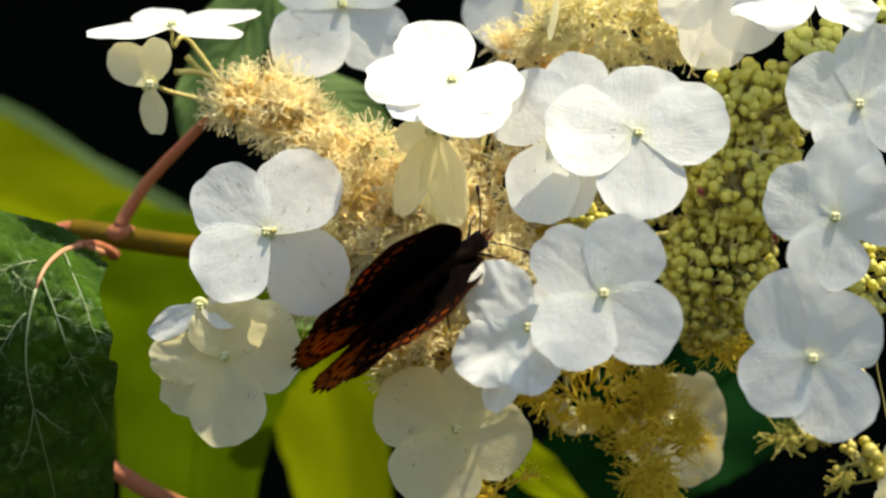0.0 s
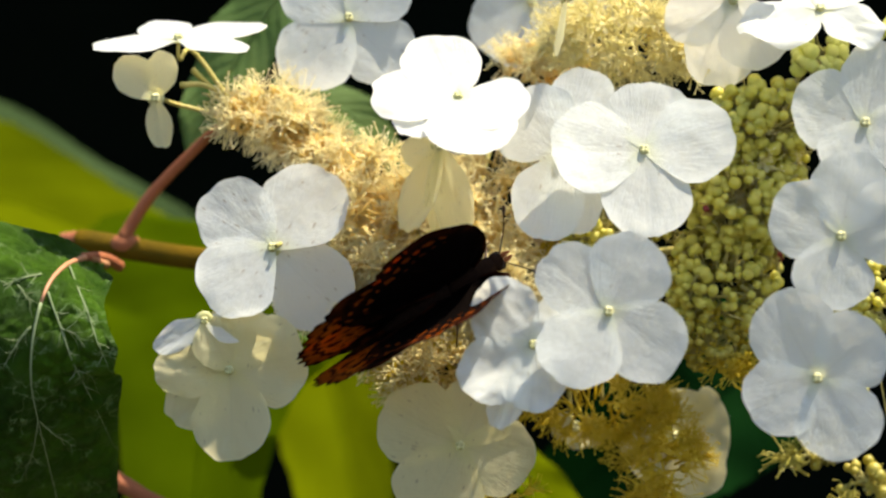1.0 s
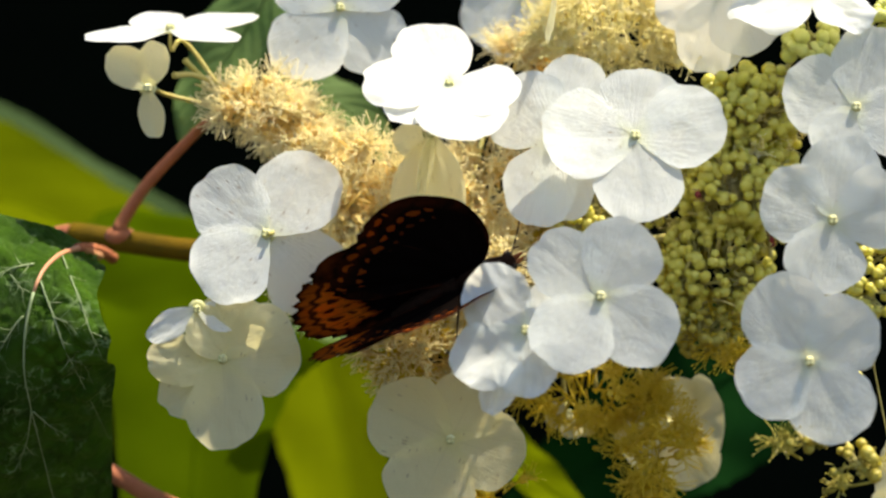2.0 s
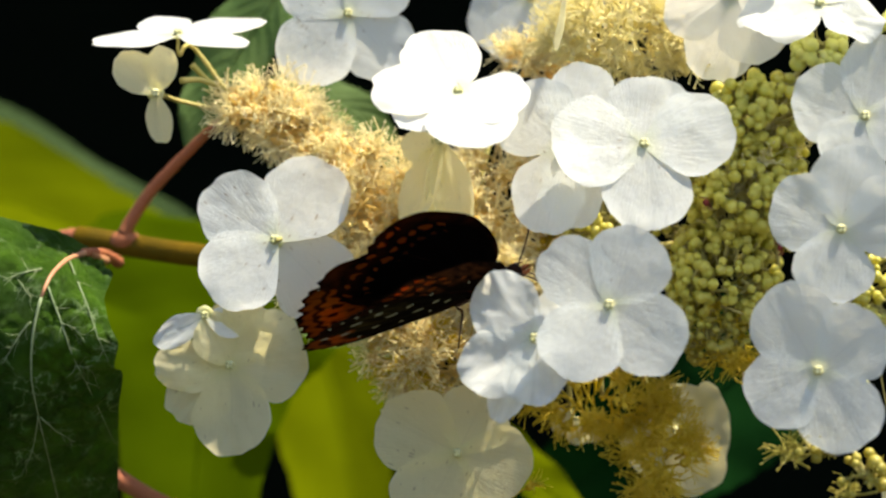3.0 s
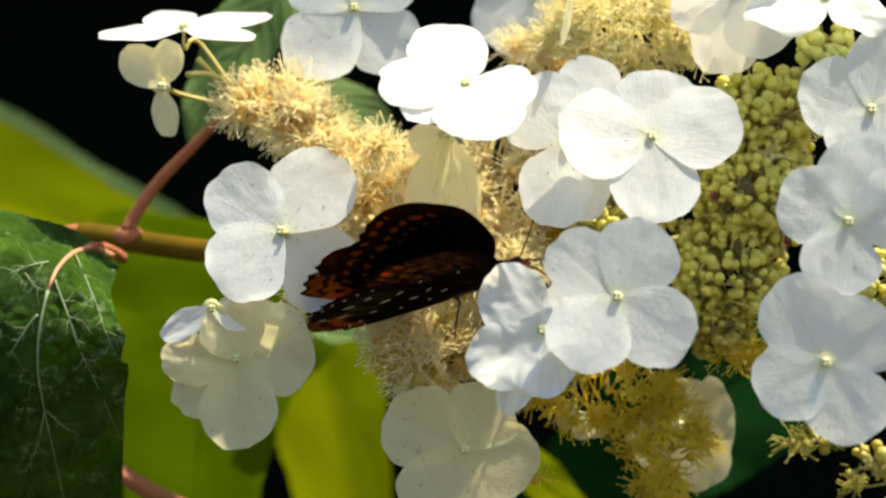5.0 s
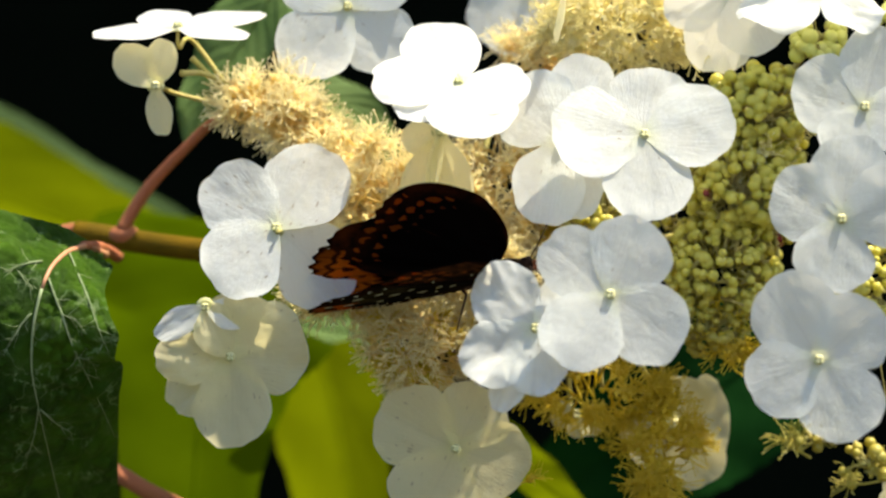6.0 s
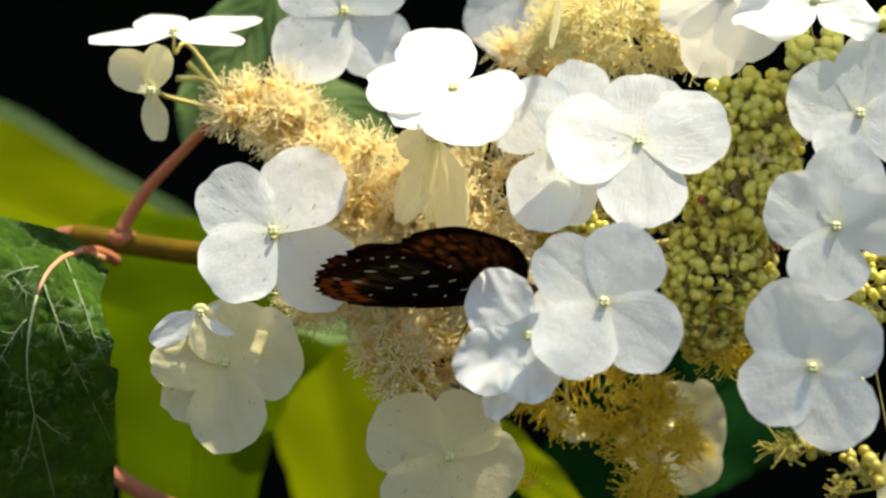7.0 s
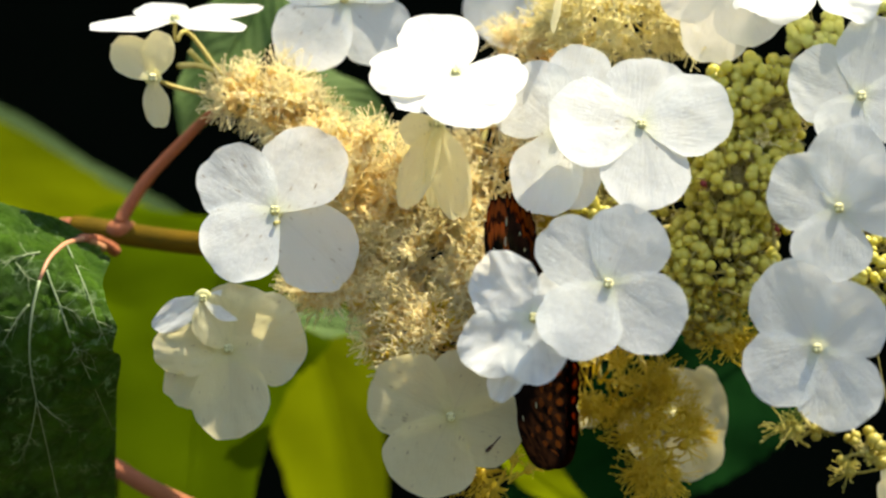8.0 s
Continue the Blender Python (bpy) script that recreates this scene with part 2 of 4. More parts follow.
M_LEAF_NEAR = leaf_material("leaf_dark_green", (0.006, 0.027, 0.002), (0.066, 0.145, 0.007), (0.17, 0.25, 0.11), (0.08, 0.20, 0.01), 0.02, 0.50, 0.7, 0.22, 0.0, 0.08, puffs=0.3, scratch=0.8)
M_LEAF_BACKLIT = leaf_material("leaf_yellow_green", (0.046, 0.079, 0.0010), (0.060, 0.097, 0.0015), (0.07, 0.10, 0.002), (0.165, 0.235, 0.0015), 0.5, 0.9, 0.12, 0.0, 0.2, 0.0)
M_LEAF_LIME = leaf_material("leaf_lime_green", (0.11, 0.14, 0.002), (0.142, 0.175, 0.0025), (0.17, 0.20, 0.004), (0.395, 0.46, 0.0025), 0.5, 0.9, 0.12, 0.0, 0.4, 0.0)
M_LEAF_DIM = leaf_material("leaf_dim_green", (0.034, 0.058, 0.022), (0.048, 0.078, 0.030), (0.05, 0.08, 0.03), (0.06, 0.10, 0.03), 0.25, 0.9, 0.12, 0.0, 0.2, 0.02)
M_LEAF_GREY = leaf_material("leaf_grey_green", (0.055, 0.110, 0.026), (0.105, 0.165, 0.050), (0.26, 0.32, 0.14), (0.22, 0.34, 0.05), 0.3, 0.7, 0.3, 0.05, 0.22, 0.15)
# leaf green darkened to carry the shade below the head
M_LEAF_SHADE = leaf_material("leaf_painted_shade", (0.002, 0.020, 0.003), (0.004, 0.026, 0.004), (0.006, 0.032, 0.006), (0.003, 0.036, 0.003), 0.1, 0.9, 0.2, 0.0, 0.3, 0.03)
M_VEIN = plain_material("vein_pale", (0.11, 0.17, 0.07), (0.26, 0.31, 0.17), 300, 0.5)
M_RIB = plain_material("midrib_pink", (0.40, 0.15, 0.08), (0.46, 0.24, 0.13), 120, 0.5)
# darkened as though plants shade it, to cut the bounce from below
M_SOIL = plain_material("soil", (0.020, 0.018, 0.010), (0.045, 0.040, 0.022), 9, 0.95, 0, None, 0.8)
# near-black in place of the shade within the shrubs
M_HEDGE_SHADE = plain_material("hedge_painted_shade", (0.0007, 0.0014, 0.0007), (0.0015, 0.003, 0.0012), 14, 0.95, 0, None, 0.8, 0.05)
ORANGE, ORANGE_GLOW = (0.76, 0.165, 0.010), (1.0, 0.22, 0.010)
M_FW_TOP = wing_material("forewing_upper", (0.004, 0.0024, 0.002), ORANGE, ORANGE_GLOW, 0.40,
                         ((0.925, 0.030, 24.0, 0.30, 0.44, 0.76, 0.40), (0.80, 0.030, 22.0, 0.34, 0.33, 0.74, 0.32), (0.70, 0.022, 22.0, 0.26, 0.34, 0.56, 0.10)), dull=((0.045, 0.010, 0.003), 0.84))
M_HW_TOP = wing_material("hindwing_upper", (0.004, 0.0024, 0.002), ORANGE, ORANGE_GLOW, 0.42, patch=(0.62, 0.46, 0.74, 1.0),
                         dots=((0.79, 0.045, 19.0, 0.27, 0.40, 0.80, 0.97), (0.69, 0.022, 19.0, 0.20, 0.40, 0.80, 0.8)), dull=((0.09, 0.020, 0.004), 0.78))
M_FW_UNDER = wing_material("forewing_under", (0.008, 0.004, 0.003), (0.50, 0.13, 0.02), ORANGE_GLOW, 0.45,
                           ((0.90, 0.045, 24.0, 0.30, 0.40, 0.76, 0.85), (0.77, 0.030, 22.0, 0.32, 0.36, 0.74, 0.6), (0.64, 0.030, 16.0, 0.30, 0.30, 0.70, 0.35)), streak=((0.14, 0.048, 0.018), 0.50, 0.97, 0.24, 0.74, 0.9))
M_HW_UNDER = wing_material("hindwing_under", (0.0045, 0.003, 0.0022), (0.42, 0.10, 0.02), ORANGE_GLOW, 0.30, patch=(0.76, 0.54, 0.74, 1.0),
                           dots=((0.86, 0.030, 19.0, 0.25, 0.40, 0.80, 0.9),), streak=((0.085, 0.065, 0.022), 0.60, 0.84, 0.30, 0.58, 0.6), dull=((0.030, 0.010, 0.005), 0.86))
M_SPOT = plain_material("wing_spot_silver", (0.26, 0.26, 0.15), (0.46, 0.45, 0.32), 900, 0.4)
M_BODY = plain_material("body_hair_brown", (0.006, 0.004, 0.003), (0.022, 0.010, 0.006), 1500, 0.9, 0, None, 0.9, 0.05, 0.0)
M_LEG = plain_material("leg_brown", (0.02, 0.009, 0.005), (0.05, 0.02, 0.01), 900, 0.6)
M_FACE = plain_material("palp_rust", (0.22, 0.06, 0.02), (0.34, 0.11, 0.04), 900, 0.8)
M_BEADY = plain_material("eye_dark", (0.015, 0.010, 0.008), (0.03, 0.02, 0.015), 900, 0.2)


# ---- mesh helpers ----
def empty(name, label, category, m=None, kind="", group=""):
    ob = new(name)
    ob.empty_display_size = 0.005
    if m is not None:
        ob.matrix_world = m
    return tagged(ob, label, category, group, kind)


def link_mesh(name, verts, faces, mats, parent=None, label="", uvs=None, slots=None, smooth=True):
    me = bpy.data.meshes.new(name)
    me.from_pydata([tuple(v) for v in verts], [], faces)
    for m in (mats if isinstance(mats, (list, tuple)) else [mats]):
        me.materials.append(m)
    if slots is not None:
        me.polygons.foreach_set("material_index", slots)
    if smooth:
        me.polygons.foreach_set("use_smooth", [True] * len(me.polygons))
    if uvs is not None:
        lay = me.uv_layers.new(name="UVMap")
        idx = np.empty(len(me.loops), dtype=np.int32)
        me.loops.foreach_get("vertex_index", idx)
        lay.data.foreach_set("uv", np.asarray(uvs, dtype=np.float32)[idx].ravel())
    ob = new(name, me)
    if parent is not None:
        ob.parent = parent
    if label:
        ob["label"] = label
    return ob


def spline(points, count):
    """Catmull-Rom through points."""
    p = [Vector(q) for q in points]
    p = [p[0] * 2 - p[1]] + p + [p[-1] * 2 - p[-2]]
    out = []
    for i in range(count):
        s = i / (count - 1) * (len(p) - 3)
        k = min(int(s), len(p) - 4)
        t = s - k
        a, b, c, d = p[k:k + 4]
        out.append(0.5 * ((2 * b) + (c - a) * t + (2 * a - 5 * b + 4 * c - d) * t * t + (3 * b - a - 3 * c + d) * t ** 3))
    return out


def tube_data(path, radii, sides=6, cap=True):
    """Verts, faces and uvs of a tube along a list of points."""
    verts, faces, uvs = [], [], []
    n = len(path)
    side = None
    for i, p in enumerate(path):
        way = (path[min(i + 1, n - 1)] - path[max(i - 1, 0)]).normalized()
        if side is None:
            side = way.orthogonal().normalized()
        side = (side - way * side.dot(way)).normalized()
        up = way.cross(side)
        r = radii[i] if isinstance(radii, (list, tuple)) else radii
        for k in range(sides):
            a = 2 * math.pi * k / sides
            verts.append(p + (side * math.cos(a) + up * math.sin(a)) * r)
            uvs.append((i / (n - 1) * 6, abs(2 * k / sides - 1)))
    for i in range(n - 1):
        for k in range(sides):
            k2 = (k + 1) % sides
            faces.append((i * sides + k, i * sides + k2, (i + 1) * sides + k2, (i + 1) * sides + k))
    if cap:
        faces.append(tuple(range(sides))[::-1])
        faces.append(tuple((n - 1) * sides + k for k in range(sides)))
    return verts, faces, uvs


class Pile:
    """Collects pieces for one joined mesh."""

    def __init__(self):
        self.v, self.f, self.u, self.s = [], [], [], []

    def put(self, verts, faces, uvs=None, slot=0, m=None):
        b = len(self.v)
        self.v += [m @ Vector(v) for v in verts] if m is not None else list(verts)
        self.f += [tuple(b + i for i in f) for f in faces]
        self.u += uvs if uvs is not None else [(0.0, 0.0)] * len(verts)
        self.s += [slot] * len(faces)

    def link(self, name, mats, parent=None, label="", smooth=True):
        return link_mesh(name, self.v, self.f, mats, parent, label, self.u, self.s, smooth)


def ball_data(radius, rings=5, sides=8, squash=(1, 1, 1), centre=(0, 0, 0)):
    v = [Vector((0, 0, -radius))]
    for i in range(1, rings):
        a = math.pi * i / rings
        for k in range(sides):
            b = 2 * math.pi * k / sides
            v.append(Vector((math.sin(a) * math.cos(b), math.sin(a) * math.sin(b), -math.cos(a))) * radius)
    v.append(Vector((0, 0, radius)))
    f = [(0, 1 + (k + 1) % sides, 1 + k) for k in range(sides)]
    for i in range(rings - 2):
        for k in range(sides):
            k2 = (k + 1) % sides
            f.append((1 + i * sides + k, 1 + i * sides + k2, 1 + (i + 1) * sides + k2, 1 + (i + 1) * sides + k))
    e = len(v) - 1
    f += [(e, e - sides + k, e - sides + (k + 1) % sides) for k in range(sides)]
    return [Vector((p.x * squash[0], p.y * squash[1], p.z * squash[2])) + Vector(centre) for p in v], f


def tube(name, points, radii, mat, parent=None, label="", count=16, sides=10):
    path = spline(points, count)
    r = [radii[0] + (radii[1] - radii[0]) * i / (count - 1) for i in range(count)]
    v, f, u = tube_data(path, r, sides)
    return link_mesh(name, v, f, mat, parent, label, u)


# ---- the ground and the dark garden behind ----
def ground_sheet():
    v, f = [], []
    n = 40
    for i in range(n + 1):
        for j in range(n + 1):
            x, y = (i / n - 0.5), (j / n - 0.5)
            p = Vector((x * 60, y * 60, -0.95))
            p.z += 0.05 * noise.noise(p * 0.7)
            v.append(p)
    for i in range(n):
        for j in range(n):
            a = i * (n + 1) + j
            f.append((a, a + n + 1, a + n + 2, a + 1))
    tagged(link_mesh("ground", v, f, M_SOIL), "dark brown garden soil far below the flowers, shade included in its colour", "ground", kind="structure")


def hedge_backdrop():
    """Shrubs behind, their deep shade put into a near-black colour: an uneven curved face, closed above and behind."""
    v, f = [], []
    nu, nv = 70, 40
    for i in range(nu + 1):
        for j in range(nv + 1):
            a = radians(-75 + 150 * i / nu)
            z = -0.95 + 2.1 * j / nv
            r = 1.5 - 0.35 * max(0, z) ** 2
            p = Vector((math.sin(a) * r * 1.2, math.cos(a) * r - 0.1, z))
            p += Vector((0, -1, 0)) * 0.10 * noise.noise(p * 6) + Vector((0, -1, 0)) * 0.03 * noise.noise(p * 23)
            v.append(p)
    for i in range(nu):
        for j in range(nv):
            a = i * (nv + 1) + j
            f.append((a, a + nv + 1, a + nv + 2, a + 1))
    tagged(link_mesh("backdrop", v, f, M_HEDGE_SHADE), "shrubs behind the flowers, their deep shade painted near black", "shrubs", kind="structure")


ground_sheet()
hedge_backdrop()


# ---- leaves and branch ----
def blade(name, mids, half_left, half_right, face, mat, label, fold=(15, 15), wave=0.0, tip=0.9, parent=None, nu=36, nv=9, tooth=0.02, seed=0, sag=0.0, peak=0.72, crumple=0.0, late=0.0):
    """A leaf blade about a midrib through the given spots (x, z, d in mm); face: the way its upper side looks."""
    path = spline([spot(*p) for p in mids], nu + 1)
    face = Vector(face).normalized()
    rows, uvs = [], []
    for i, p in enumerate(path):
        u = i / nu
        way = (path[min(i + 1, nu)] - path[max(i - 1, 0)]).normalized()
        side = way.cross(face).normalized()          # to the right, seen from above with the tip ahead
        up = side.cross(way)
        prof = math.sin(math.pi * min(1.0, u ** peak)) ** 0.62 * (1 - 0.25 * u) if 0 < u < 1 else 0.0
        for j in range(-nv, nv + 1):
            w = j / nv
            half = (half_right if w > 0 else half_left) / 1000 * prof
            if late:
                half *= min(1.0, u / (0.6 * late)) if w > 0 else min(min(1.0, u / (0.5 * late)) ** 0.9, 0.50 + 0.85 * u)
            half *= 1 + tooth * math.sin(u * 140 + seed) * abs(w) ** 6
            half *= 1 + (0.10 * noise.noise(Vector((u * 11, 3.3 + seed, 0.7))) if crumple else 0)
            an = radians(fold[1] if w > 0 else fold[0])
            q = p + side * (w * half * math.cos(an)) + up * (abs(w) * half * math.sin(an) - sag * (abs(w) ** 2) * half)
            q += up * wave / 1000 * (math.sin(u * 17 + seed + 2 * w) * w * w + 0.7 * noise.noise(q * 70 + Vector((seed, 0, 0))))
            if crumple:
                way_ = Vector((q.x * 1.0 + q.z * 0.35, q.y, q.z * 0.8 - q.x * 0.45))
                cell = noise.voronoi(way_ * 190 + Vector((1, 1, 1)) * 0.35 * noise.noise(q * 300))[0]
                q += up * min(1.0, 0.08 + abs(w) * 4) * (1 - 0.8 * abs(w) ** 6) * crumple / 1000 * (min(1.0, (cell[1] - cell[0]) * 1.7) ** 0.7 - 0.5 + 0.8 * noise.noise(q * 55))
            rows.append(q)
            uvs.append((u, w))
    f = []
    m = 2 * nv + 1
    for i in range(nu):
        for j in range(m - 1):
            a = i * m + j
            f.append((a, a + 1, a + m + 1, a + m))
    ob = link_mesh(name, rows, f, mat, parent, label, uvs)
    return ob, rows, m


def near_leaf():
    top = empty("hydrangea_leaf", "large dark green drooping hydrangea leaf with pale veins", "leaf")
    mids = [(-75.5, -0.9, 27), (-81.0, 0.9, 10), (-87.5, -3.6, -12), (-91.2, -13.6, -18), (-92.2, -24.9, -16), (-90.5, -34.9, -8), (-86.5, -51.1, 13), (-81.8, -71.1, 40), (-76.8, -98.6, 74)]
    ob, rows, m = blade("leaf_blade", mids, 23.00, 37.50, (0.10, -0.95, 0.35), M_LEAF_NEAR, "", (-8, 8), 1.2, peak=0.95, crumple=1.5, late=0.42, parent=top, nu=224, nv=44, tooth=0.0, seed=2)
    nv = (m - 1) // 2
    rib = [rows[i * m + nv] + Vector((0, -0.0004, 0)) for i in range(0, 225, 6)]
    r = [max(0.00010, 0.00112 * math.exp(-3.5 * i / (len(rib) - 1))) for i in range(len(rib))]
    v, f, u = tube_data(rib[:13], r[:13], 8)
    link_mesh("midrib", v, f, M_RIB, top, "pinkish midrib base", u)
    v, f, u = tube_data(rib[12:], r[12:], 8)
    link_mesh("midrib", v, f, M_VEIN, top, "", u)
    rng = random.Random(5)
    sight = [(q.x * EYE / (EYE + q.y) * 1000, q.z * EYE / (EYE + q.y) * 1000) for q in rows]
    for thick, path in ((0.17, ((-88.6, -6.6), (-85.6, -14.0), (-83.0, -21.9), (-79.2, -28.9), (-73.4, -41.1))),
                        (0.16, ((-83.6, -0.9), (-79.7, -10.7), (-77.6, -17.0), (-75.1, -23.0))),
                        (0.17, ((-89.7, -2.6), (-94.4, -3.5), (-98.5, -5.2))),
                        (0.13, ((-92.4, -14.2), (-96.1, -19.0), (-98.5, -23.6))),
                        (0.12, ((-90.4, -35.0), (-92.0, -43.5), (-95.2, -50.5))),
                        (0.12, ((-90.0, -35.4), (-86.0, -38.7), (-81.9, -41.0))),
                        (0.10, ((-95.0, -5.0), (-92.1, -9.0))),
                        (0.09, ((-82.4, -24.0), (-79.8, -24.4), (-77.4, -27.0))),
                        (0.09, ((-85.4, -14.5), (-82.6, -15.6), (-80.2, -18.6)))):
        # each side vein follows the blade below its sight line
        line = spline([(x, z, 0) for x, z in path], 22)
        on = [rows[min(range(len(sight)), key=lambda k: (sight[k][0] - q.x) ** 2 + (sight[k][1] - q.y) ** 2)] + Vector((0, -0.0005, 0)) for q in line]
        for _ in range(3):
            on = [on[0]] + [(on[k - 1] + on[k] * 2 + on[k + 1]) / 4 for k in range(1, 21)] + [on[-1]]
        v, f, u = tube_data(on, [1.5 * thick / 1000 * (1 - 0.75 * q / 21) for q in range(22)], 6)
        link_mesh("side_vein", v, f, M_VEIN, top, "", u)
        # veinlets that fork off it
        for k in range(3, 20, 3):
            way = math.atan2(line[k + 1].y - line[k].y, line[k + 1].x - line[k].x) + (1 if k % 2 else -1) * rng.uniform(0.5, 1.0)
            reach, bend = rng.uniform(1.6, 4.0), rng.uniform(-0.5, 0.5)
            fork = [(line[k].x + reach * s * math.cos(way + bend * s), line[k].y + reach * s * math.sin(way + bend * s)) for s in (0, 0.2, 0.4, 0.6, 0.8, 1)]
            small = [rows[min(range(len(sight)), key=lambda i: (sight[i][0] - x) ** 2 + (sight[i][1] - z) ** 2)] + Vector((0, -0.0003, 0)) for x, z in fork]
            small = [small[0]] + [(small[i - 1] + small[i] + small[i + 1]) / 3 for i in range(1, 5)] + [small[-1]]
            v, f, u = tube_data(small, [thick / 1000 * (0.65 - 0.09 * i) for i in range(6)], 5)
            link_mesh("veinlet", v, f, M_VEIN, top, "", u)
    return top


def branch():
    top = empty("hydrangea_branch", "brown woody hydrangea branch forking into a pink stalk", "branch")
    tube("woody_stem", [spot(-81.5, 4.0, 55), spot(-76.8, 3.5, 53), spot(-68.0, 2.1, 51), spot(-55.5, 0.4, 45), spot(-33.0, -1.4, 36), spot(-3.0, 0.1, 30)], (3.00/1000, 2.75/1000), M_BARK, top, "", 24, 14)
    tube("stem_tip", [spot(-85.8, 4.9, 56), spot(-83.5, 4.5, 56), spot(-81.0, 3.9, 55)], (0.88/1000, 2.88/1000), M_STALK_PINK, top, "pinkish tapering end of the branch", 10, 12)
    tube("pink_stalk", [spot(-71.5, 4.9, 50), spot(-69.8, 8.1, 50), spot(-65.2, 14.9, 47), spot(-58.2, 22.4, 40), spot(-51.5, 28.9, 32), spot(-45.5, 31.4, 24)], (1.75/1000, 0.95/1000), M_STALK_PINK, top, "pinkish flower stalk", 24, 12)
    tube("leaf_stalk", [spot(-72.6, -1.4, 44), spot(-74.5, -0.1, 38), spot(-77.0, 0.8, 25), spot(-80.5, 0.9, 12)], (1.45/1000, 1.15/1000), M_STALK_PINK, top, "pinkish leaf stalk", 14, 10)
    v, f = ball_data(3.12/1000, 8, 12, (1.3, 1, 0.8))
    p = Pile()
    p.put(v, f, None, 0, Matrix.Translation(spot(-71.2, 3.6, 51)))
    p.link("node_swelling", [M_STALK_PINK], top)
    tube("low_stalk", [spot(-79.2, -44.9, 46), spot(-69.9, -50.6, 45), spot(-65.2, -53.4, 45), spot(-55.5, -58.0, 45)], (2.12/1000, 2.12/1000), M_STALK_PINK, top, "pinkish side shoot", 14, 10)


def far_leaf(mids, hl, hr, face, mat, label, fold=(12, 12), wave=1.5, seed=0, tooth=0.02, peak=0.72):
    top = empty("garden_leaf", label, "leaf", group="leaves behind the flower head")
    ob, rows, m = blade("leaf_blade", mids, hl, hr, face, mat, "", fold, wave, parent=top, nu=40, nv=10, seed=seed, tooth=tooth, peak=peak)
    nv = (m - 1) // 2
    v, f, u = tube_data([rows[i * m + nv] for i in range(0, 41, 2)], [0.0012 - 0.0009 * i / 20 for i in range(21)], 6)
    link_mesh("midrib", v, f, mat, top, "", u)


near_leaf()
branch()
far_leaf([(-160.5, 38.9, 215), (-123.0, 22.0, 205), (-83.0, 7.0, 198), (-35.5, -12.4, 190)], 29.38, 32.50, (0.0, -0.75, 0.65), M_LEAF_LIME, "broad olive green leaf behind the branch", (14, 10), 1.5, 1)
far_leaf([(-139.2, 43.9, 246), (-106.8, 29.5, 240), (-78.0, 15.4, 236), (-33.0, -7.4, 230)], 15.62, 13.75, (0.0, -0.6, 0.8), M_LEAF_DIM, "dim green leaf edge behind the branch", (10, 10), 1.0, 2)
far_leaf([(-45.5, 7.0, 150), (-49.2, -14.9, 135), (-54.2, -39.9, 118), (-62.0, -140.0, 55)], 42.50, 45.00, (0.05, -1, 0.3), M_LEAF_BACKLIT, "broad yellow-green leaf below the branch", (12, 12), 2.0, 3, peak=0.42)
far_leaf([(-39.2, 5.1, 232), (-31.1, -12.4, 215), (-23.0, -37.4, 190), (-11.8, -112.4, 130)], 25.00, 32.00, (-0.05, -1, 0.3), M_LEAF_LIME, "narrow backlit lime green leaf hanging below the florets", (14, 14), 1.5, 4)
far_leaf([(-35.5, 62.6, 70), (-43.0, 50.1, 68), (-51.8, 36.4, 66), (-57.8, 22.4, 64)], 11.25, 11.88, (-0.2, -0.9, 0.4), M_LEAF_GREY, "grey-green hydrangea leaf in the shade of the flowers", (10, 10), 1.5, 5)
far_leaf([(-39.2, 38.9, 80), (-28.0, 35.1, 80), (-16.8, 28.2, 80), (-6.8, 13.9, 80)], 8.75, 10.00, (0.1, -0.8, 0.6), M_LEAF_GREY, "grey-green hydrangea leaf behind the florets", (14, 14), 1.0, 6)
far_leaf([(79.5, -14.9, 160), (59.5, -29.9, 150), (37.0, -44.9, 150), (9.5, -64.9, 155)], 30.00, 27.50, (0.0, -1, 0.05), M_LEAF_SHADE, "leaf below the head, its shade painted as deep green", (8, 8), 2.0, 7)
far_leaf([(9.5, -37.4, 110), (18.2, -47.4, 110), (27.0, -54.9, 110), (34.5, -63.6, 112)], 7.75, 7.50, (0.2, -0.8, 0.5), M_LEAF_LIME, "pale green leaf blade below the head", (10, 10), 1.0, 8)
far_leaf([(-35.5, -14.9, 110), (-25.5, -16.8, 110), (-16.8, -18.6, 110), (-8.0, -24.9, 112)], 5.62, 5.62, (0.0, -0.7, 0.7), M_LEAF_GREY, "pale green leaf tip behind the florets", (10, 10), 1.0, 9)


# ---- the flower head ----
head = empty("hydrangea_flower_head", "white hydrangea flower head with sterile flowers, cream florets and green buds", "flower head")


